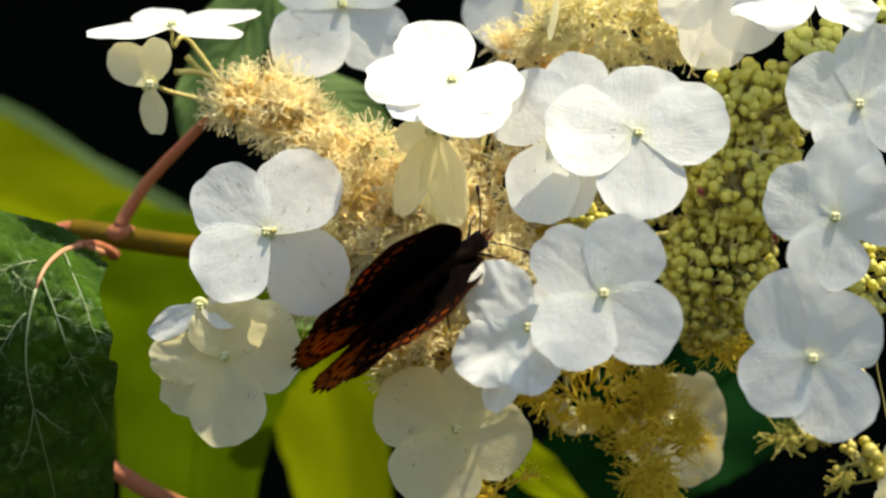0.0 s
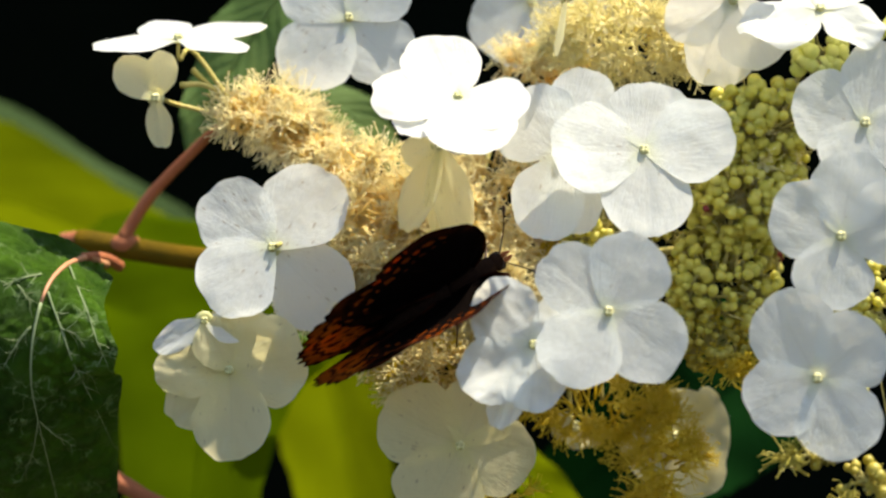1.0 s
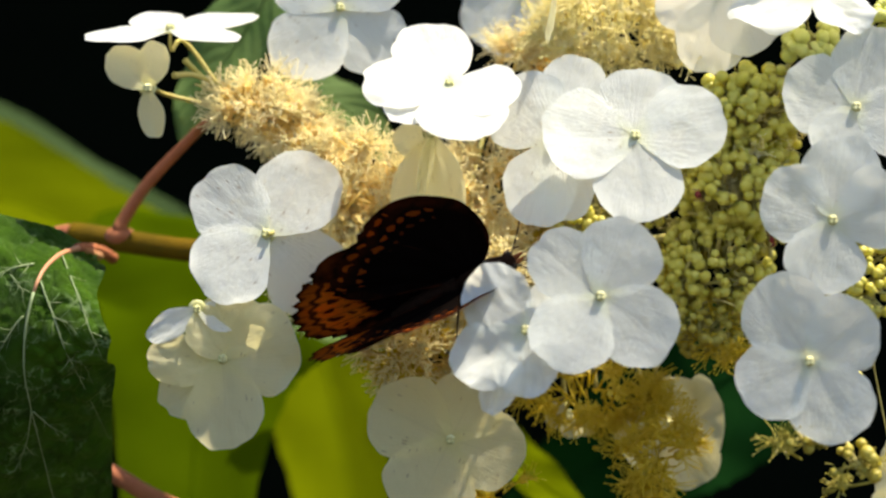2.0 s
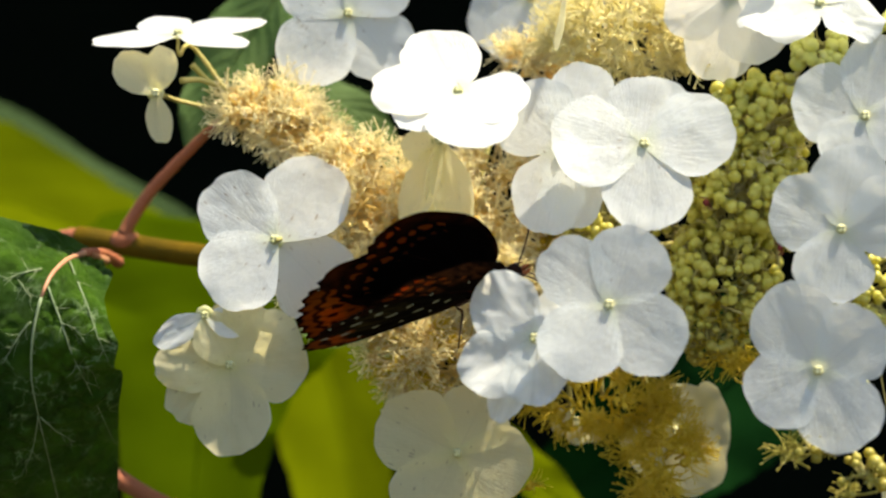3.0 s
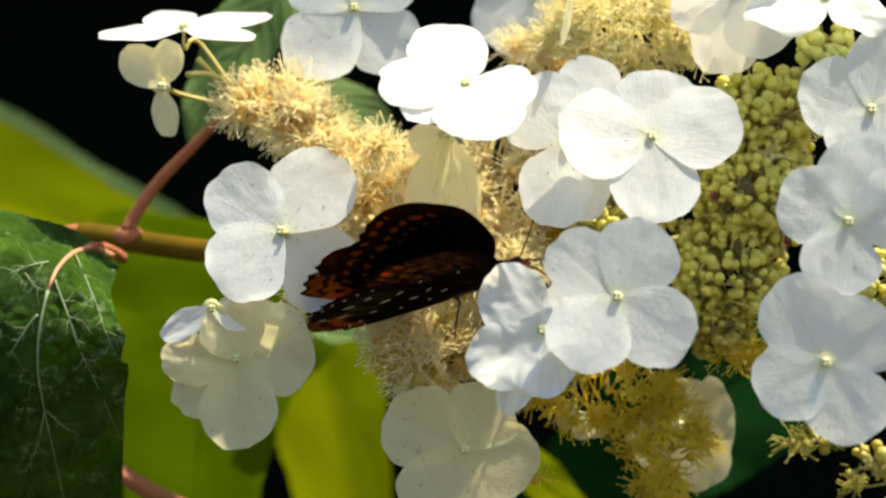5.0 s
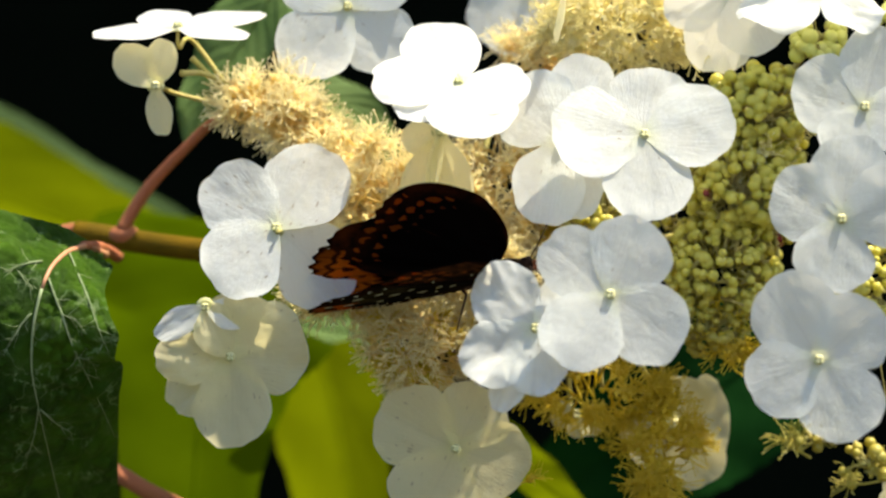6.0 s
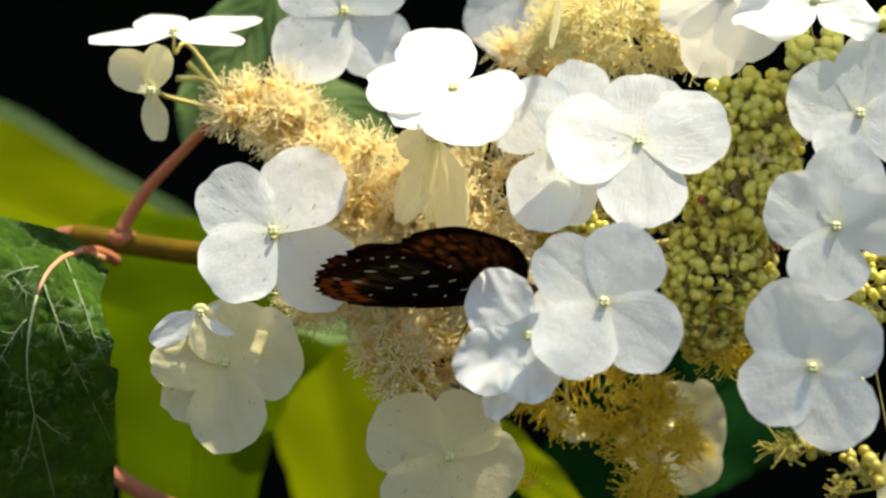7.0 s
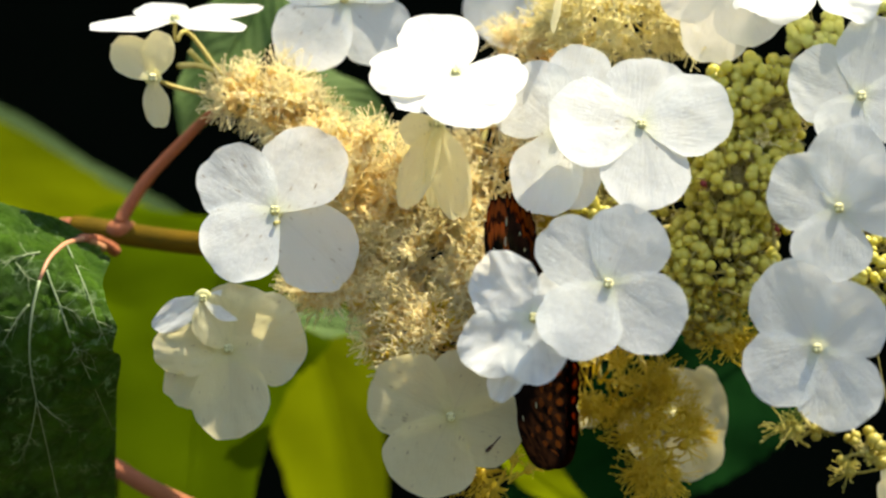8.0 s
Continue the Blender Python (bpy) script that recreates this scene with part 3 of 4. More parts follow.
def petal_data(length, width, seed, cup, ripple, n=11, point=0.0):
    """A broad rounded petal: base at 0, tip along +x, upper side +z. Metres. A square grid bent into a round outline."""
    rng = random.Random(seed)
    ph, notch, lop = rng.uniform(0, 6.28), rng.uniform(0.0, 0.07), rng.uniform(-0.05, 0.05)
    fat = rng.uniform(0.94, 1.06)
    verts, uvs, faces = [], [], []
    for i in range(-n, n + 1):
        for j in range(-n, n + 1):
            a, b = i / n, j / n
            x, y = a * math.sqrt(1 - b * b / 2), b * math.sqrt(1 - a * a / 2)
            rad, phi = math.hypot(x, y), math.atan2(y, x)
            rim = 1 + rad ** 4 * (0.022 * math.sin(5 * phi + ph) + 0.010 * math.sin(11 * phi + 2.3 * ph) + 0.003 * math.sin(19 * phi + ph) - notch * math.exp(-(phi * 4.5) ** 2))
            x, y = x * rim, y * rim
            u = (x + 1) / 2
            taper = 1 - 0.50 * max(0.0, 1 - u / 0.58) ** 1.8
            v = y * taper * (1 - point * u ** 3)
            z = cup * length * (u * u * 0.5 + 0.45 * v * v * u)
            z += ripple * length * u * (0.45 * math.sin(3.1 * v + 4 * u + ph) + 0.7 * noise.noise(Vector((u * 2.4, v * 2.0, seed * 3.7))) + 0.35 * noise.noise(Vector((u * 6, v * 5, seed * 1.7))))
            z += ripple * length * 0.5 * rad ** 6 * math.sin(4 * phi + 1.7 * ph) * u
            z -= 0.008 * length * math.exp(-(v * 6) ** 2) * (1 - 0.6 * u)
            verts.append(Vector((length * u, width / 2 * v * fat + lop * length * u * u, z)))
            uvs.append((u, v))
    m = 2 * n + 1
    for i in range(m - 1):
        for j in range(m - 1):
            a = i * m + j
            faces.append((a, a + m, a + m + 1, a + 1))
    return verts, faces, uvs


FLOWERS = {}
AXIS = spline([spot(-45.5, 31.4, 24), spot(-33.0, 22.6, 26), spot(-13.0, 8.9, 28), spot(9.5, 1.4, 28), spot(34.5, 1.4, 20), spot(62.0, 5.1, 12), spot(89.5, 10.1, 8)], 60)


def sterile_flower(key, x, z, d, pitch, yaw, petals, mat=None, label="", cup=0.07, ripple=0.03, eye=0.92, stalk=1.0, point=0.0):
    """A sterile flower whose face looks at the viewer, pitched up and turned right by degrees. Petals: in-plane angle, length and
    width in mm, lift towards the viewer and roll in degrees."""
    mat = mat or M_PETAL
    place = spot(x, z, d)
    frame_ = Matrix(((1, 0, 0), (0, 0, -1), (0, 1, 0))).to_4x4()      # x right, y up, z to the viewer
    m = Matrix.Translation(place) @ Matrix.Rotation(radians(yaw), 4, "Z") @ Matrix.Rotation(radians(-pitch), 4, "X") @ frame_
    p = Pile()
    v, f = ball_data(0.0012 * eye, 6, 10, (1, 1, 0.6))
    p.put(v, f, None, 0, Matrix.Translation((0, 0, 0.0004)))
    v, f = ball_data(0.0021, 5, 12, (1, 1, 0.12))
    p.put(v, f, None, 0, Matrix.Translation((0, 0, -0.0004)))
    for k in range(4):
        a = math.pi / 4 + k * math.pi / 2
        v, f = ball_data(0.00055 * eye, 5, 7, (1, 1, 0.8))
        p.put(v, f, None, 0, Matrix.Translation((0.0006 * math.cos(a), 0.0006 * math.sin(a), 0.0008)))
    ob = p.link("sterile_flower", [M_EYE], head, label)
    ob.matrix_world = m
    for i, (angle, length, width, lift, roll) in enumerate(petals):
        seed = int(abs(x) * 10 + abs(z) * 7) * 10 + i
        v, f, u = petal_data(length / 1000, width / 1000, seed, cup, ripple, 11, point)
        q = link_mesh("petal", v, f, mat, ob, "", u)
        q.matrix_basis = Matrix.Translation((0, 0, 0.00012 * i)) @ Matrix.Rotation(radians(angle), 4, "Z") @ Matrix.Rotation(radians(-lift), 4, "Y") @ Matrix.Rotation(radians(roll), 4, "X")
    if stalk:
        # slender stalk from behind the flower to the head's axis
        foot = min(AXIS, key=lambda q: (q - place).length)
        back = place - m.to_3x3().col[2] * 0.005
        mid = Vector((place.x * 0.85 + foot.x * 0.15, max(foot.y - 0.003, place.y + 0.012), place.z * 0.9 + foot.z * 0.1))
        inv = m.inverted()
        v, f, u = tube_data([inv @ q for q in spline([place, back, mid, foot], 14)], [(0.00035 + 0.0003 * i / 13) * stalk for i in range(14)], 6)
        link_mesh("flower_stalk", v, f, M_STALK, ob, "", u)
    FLOWERS[key] = (ob, m)
    return ob


sterile_flower("a", -59.88, 49.38, 9, 66, 0, [(-158, 20.0, 13.5, 0, 0), (122, 14.5, 14.0, 0, 0), (28, 21.5, 13.5, 0, 0), (-33, 19.6, 12.0, 0, 0)], mat=M_PETAL, label='sterile flower facing the sky', cup=0.02, ripple=0.012, point=0.4)
sterile_flower("b", -64.88, 36.38, 4, -8, 5, [(137, 12.0, 9.4, -12, 15), (76, 10.8, 7.4, -8, -12), (-84, 11.5, 6.4, 0, 0)], mat=M_PETAL_CREAM_SHADE, cup=0.1)
sterile_flower("c", -22.25, 54.12, 21, 8, 0, [(-129, 20.8, 19.8, 0, 0), (-46, 18.8, 18.0, -8, 0), (137, 19.5, 19.1, 0, 0), (47, 18.3, 19.1, 0, 0)], mat=M_PETAL_SPECKLED)
sterile_flower("d", 2.00, 37.00, -12, 48, 0, [(107, 22.8, 18.2, 0, 0), (178, 19.1, 18.2, 0, 0), (-20, 15.5, 19.0, 0, 0), (-77, 20.7, 20.6, 0, 0), (-141, 17.0, 14.6, -4, 0)], mat=M_PETAL, ripple=0.04)
sterile_flower("e", -2.00, 26.38, -8, -14, 0, [(-111, 20.8, 8.8, 0, 30), (-94, 19.8, 7.1, -5, -40), (-76, 22.1, 9.8, 4, -10), (-161, 9.4, 7.1, -20, 0)], mat=M_PETAL_CREAM_SHADE)
sterile_flower("g", 25.12, 24.50, -10, 10, 0, [(132, 16.6, 19.5, 0, 0), (-109, 19.6, 15.6, 0, 0), (-78, 18.2, 14.3, -4, 0), (70, 21.0, 16.2, -8, 0)], stalk=0.2, mat=M_PETAL)
sterile_flower("f4", 43.12, 25.62, -16, 22, 0, [(180, 20.2, 20.8, 2, 0), (76, 16.0, 19.0, 0, 0), (9, 19.8, 19.6, 3, 0), (-86, 20.4, 19.0, -4, 0)], stalk=0.2, mat=M_PETAL, ripple=0.03)
sterile_flower("f5", 35.50, -9.88, -30, 7, -6, [(136, 17.8, 15.9, 0, 0), (63, 17.2, 17.0, 0, 0), (-125, 18.2, 18.3, 6, 0), (-36, 18.5, 17.7, 0, 0)], ripple=0.018, mat=M_PETAL)
sterile_flower("f6", 19.00, -17.38, -28, 10, -8, [(136, 16.5, 16.0, 0, 0), (-144, 17.4, 14.2, 0, 0), (-89, 14.2, 13.0, 0, 0), (34, 13.7, 13.6, -10, 0), (-117, 19.4, 8.6, -12, 0)], mat=M_PETAL, ripple=0.1)
sterile_flower("f1", -39.00, 3.62, -4, 13, -4, [(141, 19.8, 18.0, 0, 0), (57, 21.5, 20.0, -6, 0), (-139, 18.9, 19.3, 4, 0), (-41, 22.7, 19.3, -28, 0)], mat=M_PETAL_SPECKLED)
sterile_flower("f2", -48.25, -23.62, -6, -4, 0, [(-177, 16.5, 11.5, 6, 0), (12, 17.5, 20.0, 3, 0), (-86, 20.0, 18.0, 4, 0), (-139, 17.5, 13.0, -6, 0), (70, 14.6, 18.0, -3, 0), (116, 12.4, 11.0, 8, 20)], mat=M_PETAL_CREAM_SHADE, ripple=0.07)
sterile_flower("curl", -53.90, -12.60, -9, -6, 6, [(-150, 12.6, 6.8, 4, 0), (-20, 11.0, 7.4, -14, -15)], mat=M_PETAL_SPECKLED, eye=0.7, ripple=0.05, cup=0.12, point=0.2)
sterile_flower("f8", 3.00, -39.88, -4, 0, 0, [(153, 19.3, 19.3, 0, 0), (-115, 18.9, 20.6, 2, 0), (-18, 16.7, 18.0, -4, 0), (63, 15.1, 16.7, -6, 0)], mat=M_PETAL_CREAM_SHADE)
sterile_flower("f7", 81.75, -24.25, -32, 2, -6, [(120, 19.3, 17.4, 0, 0), (38, 16.3, 16.9, 0, 0), (-149, 15.9, 18.0, 2, 0), (-64, 17.9, 18.0, 0, 0)], ripple=0.018, mat=M_PETAL)
sterile_flower("f9", 92.00, 32.00, -14, 8, 0, [(164, 16.3, 17.5, 0, 0), (75, 18.6, 16.9, 0, 0), (-119, 14.1, 15.1, 0, 0), (-17, 15.4, 17.5, 0, 0)], stalk=0.2, mat=M_PETAL)
sterile_flower("fm", 86.75, 7.00, -24, 2, 0, [(158, 16.0, 18.3, 0, 0), (80, 18.5, 17.0, -4, 0), (-102, 15.7, 17.0, 2, 0), (15, 16.4, 17.0, 4, 0)], stalk=0.2, mat=M_PETAL)
sterile_flower("t1", 62.62, 58.88, -4, -20, 0, [(-98, 20.0, 17.6, 0, 0), (-59, 17.0, 15.8, 4, 0), (-160, 15.8, 15.2, 0, 0), (67, 17.2, 16.4, 0, 0)], stalk=0.2, mat=M_PETAL)
sterile_flower("t2", 82.00, 56.88, -6, 40, 0, [(-38, 15.7, 13.8, 0, 0), (-149, 20.1, 15.0, 0, 0), (112, 13.2, 15.0, 0, 0), (62, 15.7, 15.0, 0, 0)], stalk=0.2, mat=M_PETAL, ripple=0.12)
sterile_flower("bk1", 18.25, 57.62, 42, 0, 0, [(-146, 17.3, 17.1, 0, 0), (-107, 17.2, 17.1, 0, 0), (-27, 18.8, 21.4, 0, 0)], mat=M_PETAL)
sterile_flower("edge", 25.75, 60.12, -6, 0, 0, [(-96, 14.2, 9.0, 0, 82), (41, 11.6, 11.5, 0, 0)], mat=M_PETAL_CREAM_SHADE, eye=0.6)
sterile_flower("bk2", 50.75, -38.00, 28, 0, 0, [(0, 12.8, 22.2, 0, 0), (-147, 13.6, 16.6, 0, 0), (-66, 16.5, 16.6, 0, 0), (83, 11.4, 18.0, 0, 0)], mat=M_PETAL_CREAM_SHADE)
sterile_flower("w2", 28.50, -36.75, 29, 0, 0, [(167, 6.1, 6.9, 0, 0), (-8, 6.9, 7.5, 0, 0), (-77, 4.9, 6.1, 0, 30)], mat=M_PETAL_CREAM_SHADE, eye=0.7)
sterile_flower("br", 104.75, -51.12, -10, 5, 0, [(164, 8.3, 14.0, 0, 0), (96, 11.3, 14.0, 0, 0), (-114, 12.3, 14.0, 0, 0)], stalk=0.2, mat=M_PETAL_CREAM_SHADE)


# fertile florets and buds
def floret_data(seed, stamens, reach):
    """An open fertile floret: cup, five small petals bent back, thread-like stamens with anthers. Slots: 0 cup and petals, 1 stamens."""
    rng = random.Random(seed)
    p = Pile()
    v, f = ball_data(0.00125, 5, 8, (1, 1, 1.05))
    p.put(v, f, None, 0)
    v, f, u = tube_data([Vector((0, 0, -0.0065)), Vector((0.0003, 0, -0.003)), Vector((0, 0, 0))], [0.0003, 0.0003, 0.0004], 5, False)
    p.put(v, f, u, 0)
    for k in range(5):
        a = 2 * math.pi * (k + rng.uniform(-0.2, 0.2)) / 5
        way = Vector((math.cos(a), math.sin(a), -0.1 + rng.uniform(-0.3, 0.3)))
        side = Vector((-math.sin(a), math.cos(a), 0))
        b = way * 0.0009 + Vector((0, 0, 0.0003))
        t = way * 0.0029
        c = (b + t) / 2 + Vector((0, 0, 0.0005))
        p.put([b + side * 0.0002, b - side * 0.0002, c + side * 0.0008, c - side * 0.0008, t], [(0, 1, 3, 2), (2, 3, 4)], None, 0)
    for k in range(stamens):
        a = rng.uniform(0, 2 * math.pi)
        tilt = rng.uniform(0.1, 1.3)
        r = reach * rng.uniform(0.65, 1.1)
        way = Vector((math.cos(a) * math.sin(tilt), math.sin(a) * math.sin(tilt), math.cos(tilt)))
        bend = Vector((rng.uniform(-1, 1), rng.uniform(-1, 1), rng.uniform(-0.3, 0.6))) * r * 0.22
        pts = [Vector((0, 0, 0.0004)) + way * 0.0004, way * r * 0.55 + bend, way * r]
        v, f, u = tube_data(pts, [0.00013, 0.00011, 0.00010], 4, False)
        p.put(v, f, u, 1)
        v, f = ball_data(0.00025, 3, 5, (1, 1, 0.8), way * r)
        p.put(v, f, None, 1)
    return p


def bud_data(seed, radius):
    rng = random.Random(seed)
    p = Pile()
    v, f = ball_data(radius, 7, 10, (1, 1, 0.92))
    for q in v:
        a = math.atan2(q.y, q.x)
        s = 1 - 0.07 * max(0, q.z / radius) * abs(math.cos(2.5 * a)) - 0.05 * max(0.0, q.z / radius) ** 6
        q.x, q.y, q.z = q.x * s, q.y * s, q.z
    p.put(v, f, None, 0)
    v, f, u = tube_data([Vector((rng.uniform(-1, 1) * 0.001, rng.uniform(-1, 1) * 0.001, -0.0055)), Vector((0, 0, -0.0028)), Vector((0, 0, -radius * 0.9))], [0.0003, 0.0003, 0.0004], 5, False)
    p.put(v, f, u, 1)
    return p


def as_mesh(pile, name, mats):
    ob = pile.link(name, mats)
    me = ob.data
    bpy.data.objects.remove(ob)
    return me


RNG = random.Random(11)
FLORETS = [floret_data(40 + k, 15 + k % 6, 0.0054 + 0.0004 * (k % 4)) for k in range(8)]
BUDS = [bud_data(70 + k, 0.00100 + 0.00014 * (k % 5)) for k in range(6)]
# the dull florets share the buds' shade-darkened olive
FLORET_MATS = {"cream": [M_FLORET, M_FILAMENT], "amber": [M_FLORET_AMBER_SHADE, M_FLORET_AMBER_SHADE], "yellow": [M_FLORET_YELLOW, M_FLORET_YELLOW], "dull": [M_BUD_OLIVE_SHADE, M_BUD_OLIVE_SHADE]}
BUD_MATS = {"green": [M_BUD, M_STALK], "pale": [M_BUD_PALE, M_STALK], "olive": [M_BUD_OLIVE_SHADE, M_STALK]}
MESHES = {}
for tint, mats in FLORET_MATS.items():
    for k, p in enumerate(FLORETS):
        MESHES[tint, k] = as_mesh(p, "fertile_floret", mats)
for tint, mats in BUD_MATS.items():
    for k, p in enumerate(BUDS):
        MESHES[tint, k] = as_mesh(p, "flower_bud", mats)
LEFT_OVER = {}
COUNT = {"floret": 0, "bud": 0}


def lobe(x, z, d, rx, rz, rd, number, tint, size=1.0, back=0.25):
    """Florets or buds over an ellipsoid lobe of the head, looking outwards. mm."""
    kind = "bud" if tint in BUD_MATS else "floret"
    group = BUDS if kind == "bud" else FLORETS
    done = 0
    while done < number:
        way = Vector((RNG.gauss(0, 1), RNG.gauss(0, 1), RNG.gauss(0, 1))).normalized()
        if way.y > back:
            continue
        done += 1
        fill = RNG.uniform(0.72, 1.05)
        c = spot(x + way.x * rx * fill, z + way.z * rz * fill, d + way.y * rd * fill)
        out = (way + Vector((RNG.gauss(0, 0.3), RNG.gauss(0, 0.3), RNG.gauss(0.15, 0.3)))).normalized()
        m = Matrix.Translation(c) @ out.to_track_quat("Z", "Y").to_matrix().to_4x4() @ Matrix.Rotation(RNG.uniform(0, 6.28), 4, "Z") @ Matrix.Scale(size * RNG.uniform(0.85, 1.15), 4)
        k = RNG.randrange(len(group))
        if COUNT[kind] < 290:
            COUNT[kind] += 1
            ob = new("flower_bud" if kind == "bud" else "fertile_floret", MESHES[tint, k])
            ob.parent = head
            ob.matrix_basis = m
        else:
            pile, mats = LEFT_OVER.setdefault(tint, (Pile(), BUD_MATS.get(tint) or FLORET_MATS.get(tint)))
            b = len(pile.v)
            src = group[k]
            pile.v += [m @ q for q in src.v]
            pile.f += [tuple(b + i for i in f) for f in src.f]
            pile.u += src.u
            pile.s += src.s


lobe(-42.0, 33.6, 16, 8.8, 5.2, 6, 18, "cream", 1.06)
lobe(-33.0, 28.2, 16, 8.1, 5.6, 6, 18, "cream", 1.06)
lobe(-21.8, 21.4, 17, 9.4, 6.2, 7, 21, "cream", 1.06)
lobe(-11.8, 12.0, 13, 13.8, 8.1, 8, 34, "cream", 1.06)
lobe(2.0, 10.1, 14, 11.2, 7.2, 8, 28, "cream", 1.06)
lobe(14.5, 11.4, 20, 9.4, 13.8, 8, 31, "cream", 1.01)
lobe(-3.0, -2.4, 12, 17.5, 11.2, 9, 44, "cream", 1.01)
lobe(-24.2, -9.9, 10, 10.0, 5.0, 6, 21, "cream", 0.96)
lobe(-5.5, -21.3, 9, 12.5, 9.2, 8, 28, "cream", 1.04)
lobe(-7.0, -20.5, 9, 11.0, 7.5, 5, 16, "amber", 1.0)
lobe(10.8, -7.4, 12, 10.0, 12.5, 8, 28, "cream", 1.04)
lobe(38.2, 50.1, 14, 16.2, 8.1, 8, 47, "yellow", 1.06)
lobe(20.8, 43.2, 30, 10.0, 5.6, 6, 25, "cream", 1.06)
lobe(52.0, 43.9, 11, 5.0, 5.0, 5, 8, "yellow", 1.06)
lobe(33.2, -31.1, 13, 15.6, 6.9, 7, 38, "amber", 1.01)
lobe(47.0, -43.0, 12, 7.8, 12.5, 8, 47, "amber", 1.01)
lobe(11.4, -51.1, 10, 6.9, 4.4, 5, 11, "amber", 0.96)
lobe(63.2, -20.5, 6, 4.8, 4.5, 5, 9, "amber", 0.96)
lobe(68.2, 21.4, 4, 7.5, 7.5, 6, 8, "yellow", 0.85)
lobe(55.8, -9.9, 10, 11.2, 11.2, 6, 18, "amber", 0.85)
lobe(69.5, 32.0, 2, 13.1, 9.4, 8, 195, "green", 0.98)
lobe(65.8, 15.1, 2, 14.4, 10.0, 9, 214, "green", 1.03)
lobe(60.8, -3.6, 5, 13.1, 11.2, 8, 175, "green", 0.93)
lobe(58.2, -17.4, 6, 8.1, 5.6, 6, 66, "olive", 0.88)
lobe(34.5, 8.9, 8, 7.5, 6.9, 6, 49, "green", 0.88)
lobe(82.2, 46.6, -2, 6.9, 4.2, 5, 49, "pale", 1.08)
lobe(93.9, -4.9, 6, 7.5, 11.9, 7, 89, "green", 0.98)
lobe(80.1, -41.6, -30, 6.5, 2.8, 3, 5, "olive", 0.95)
lobe(79.0, -43.2, -29, 4.5, 2.2, 3, 3, "dull", 0.85)
lobe(92.0, -47.4, -28, 5.6, 5.0, 3, 9, "olive", 1.0)
lobe(91.0, -48.0, -26, 5.0, 5.0, 3, 4, "dull", 0.85)
lobe(96.4, 52.9, -2, 3.8, 3.8, 4, 17, "pale", 0.98)
lobe(88.2, -14.9, 8, 7.5, 7.5, 6, 39, "green", 0.98)
lobe(68.2, 23.9, 8, 11.2, 16.2, 4, 121, "green", 1)
lobe(60.8, -1.1, 10, 11.2, 13.8, 4, 94, "olive", 0.95)
lobe(-13.0, 1.4, 14, 15.0, 8.8, 5, 40, "cream", 0.95)
lobe(2.0, -9.9, 14, 11.2, 7.5, 5, 30, "cream", 0.95)
lobe(-5.5, -18.6, 30, 11.9, 10.0, 4, 45, "cream", 1)
lobe(-4.2, -22.5, 5, 8.8, 5.2, 4, 9, "cream", 0.9)
lobe(-18.0, -3.6, 12, 11.2, 6.2, 4, 30, "cream", 0.95)
lobe(38.2, 48.9, 21, 16.2, 7.5, 4, 40, "yellow", 1)
# unseen buds added behind a white flower, to shade the cluster below
lobe(83.2, -24.9, 0, 10.0, 7.5, 6, 54, "green", 1)
lobe(65.8, 17.6, 17, 13.8, 21.2, 3, 162, "green", 1)
lobe(12.0, 13.9, 28, 10.0, 13.8, 4, 50, "cream", 1)
lobe(24.5, 5.1, 28, 8.8, 7.5, 4, 30, "amber", 0.95)
lobe(34.5, 7.6, 20, 8.8, 7.5, 4, 40, "green", 1)
lobe(69.5, 30.1, 6, 10.0, 8.8, 5, 14, "yellow", 0.7)
lobe(-33.0, 27.0, 27, 8.8, 5.6, 4, 22, "cream", 1)
lobe(-23.0, 19.5, 27, 9.4, 6.2, 4, 26, "cream", 1)
lobe(-41.1, 32.6, 24, 6.9, 4.4, 4, 14, "cream", 0.95)
lobe(-18.0, 10.8, 22, 11.2, 7.5, 4, 34, "cream", 1)
lobe(-23.0, 2.6, 28, 7.5, 6.2, 4, 22, "cream", 0.95)
lobe(-28.0, -11.8, 10, 8.8, 4.2, 5, 12, "cream", 0.9)

lobe(46.0, 6.0, 20, 9.0, 9.0, 4, 40, "green", 1)

for tint, (pile, mats) in LEFT_OVER.items():
    ob = pile.link("bud_mass" if tint in BUD_MATS else "floret_mass", mats, head)
    ob["kind"] = "stuff"


tube("rachis", [spot(-45.5, 31.4, 24), spot(-33.0, 22.6, 26), spot(-13.0, 8.9, 28), spot(9.5, 1.4, 28), spot(34.5, 1.4, 20), spot(62.0, 5.1, 12), spot(89.5, 10.1, 8)], (1.38/1000, 0.88/1000), M_STALK, head, "", 40, 10)


def rachis_branch(a, b, c):
    """A side branch of the head's axis through three spots."""
    tube("rachis_branch", [spot(*a), spot(*b), spot(*c)], (0.75/1000, 0.50/1000), M_STALK, head, "", 12, 7)


rachis_branch((-10.5, 7.6, 28), (-3.0, -7.4, 28), (-5.5, -19.9, 27))
rachis_branch((20.8, 1.4, 26), (32.0, -14.9, 26), (34.5, -31.1, 26))
rachis_branch((27.0, 1.4, 26), (42.0, -22.4, 28), (49.5, -43.6, 27))
rachis_branch((24.5, 1.4, 24), (32.0, 25.1, 16), (38.2, 48.9, 12))
rachis_branch((52.0, 3.9, 16), (59.5, -9.9, 10), (58.2, -18.6, 8))
rachis_branch((52.0, 3.9, 16), (67.0, 17.6, 8), (69.5, 31.4, 6))
rachis_branch((69.5, 31.4, 6), (77.0, 41.4, 2), (82.2, 46.4, 0))
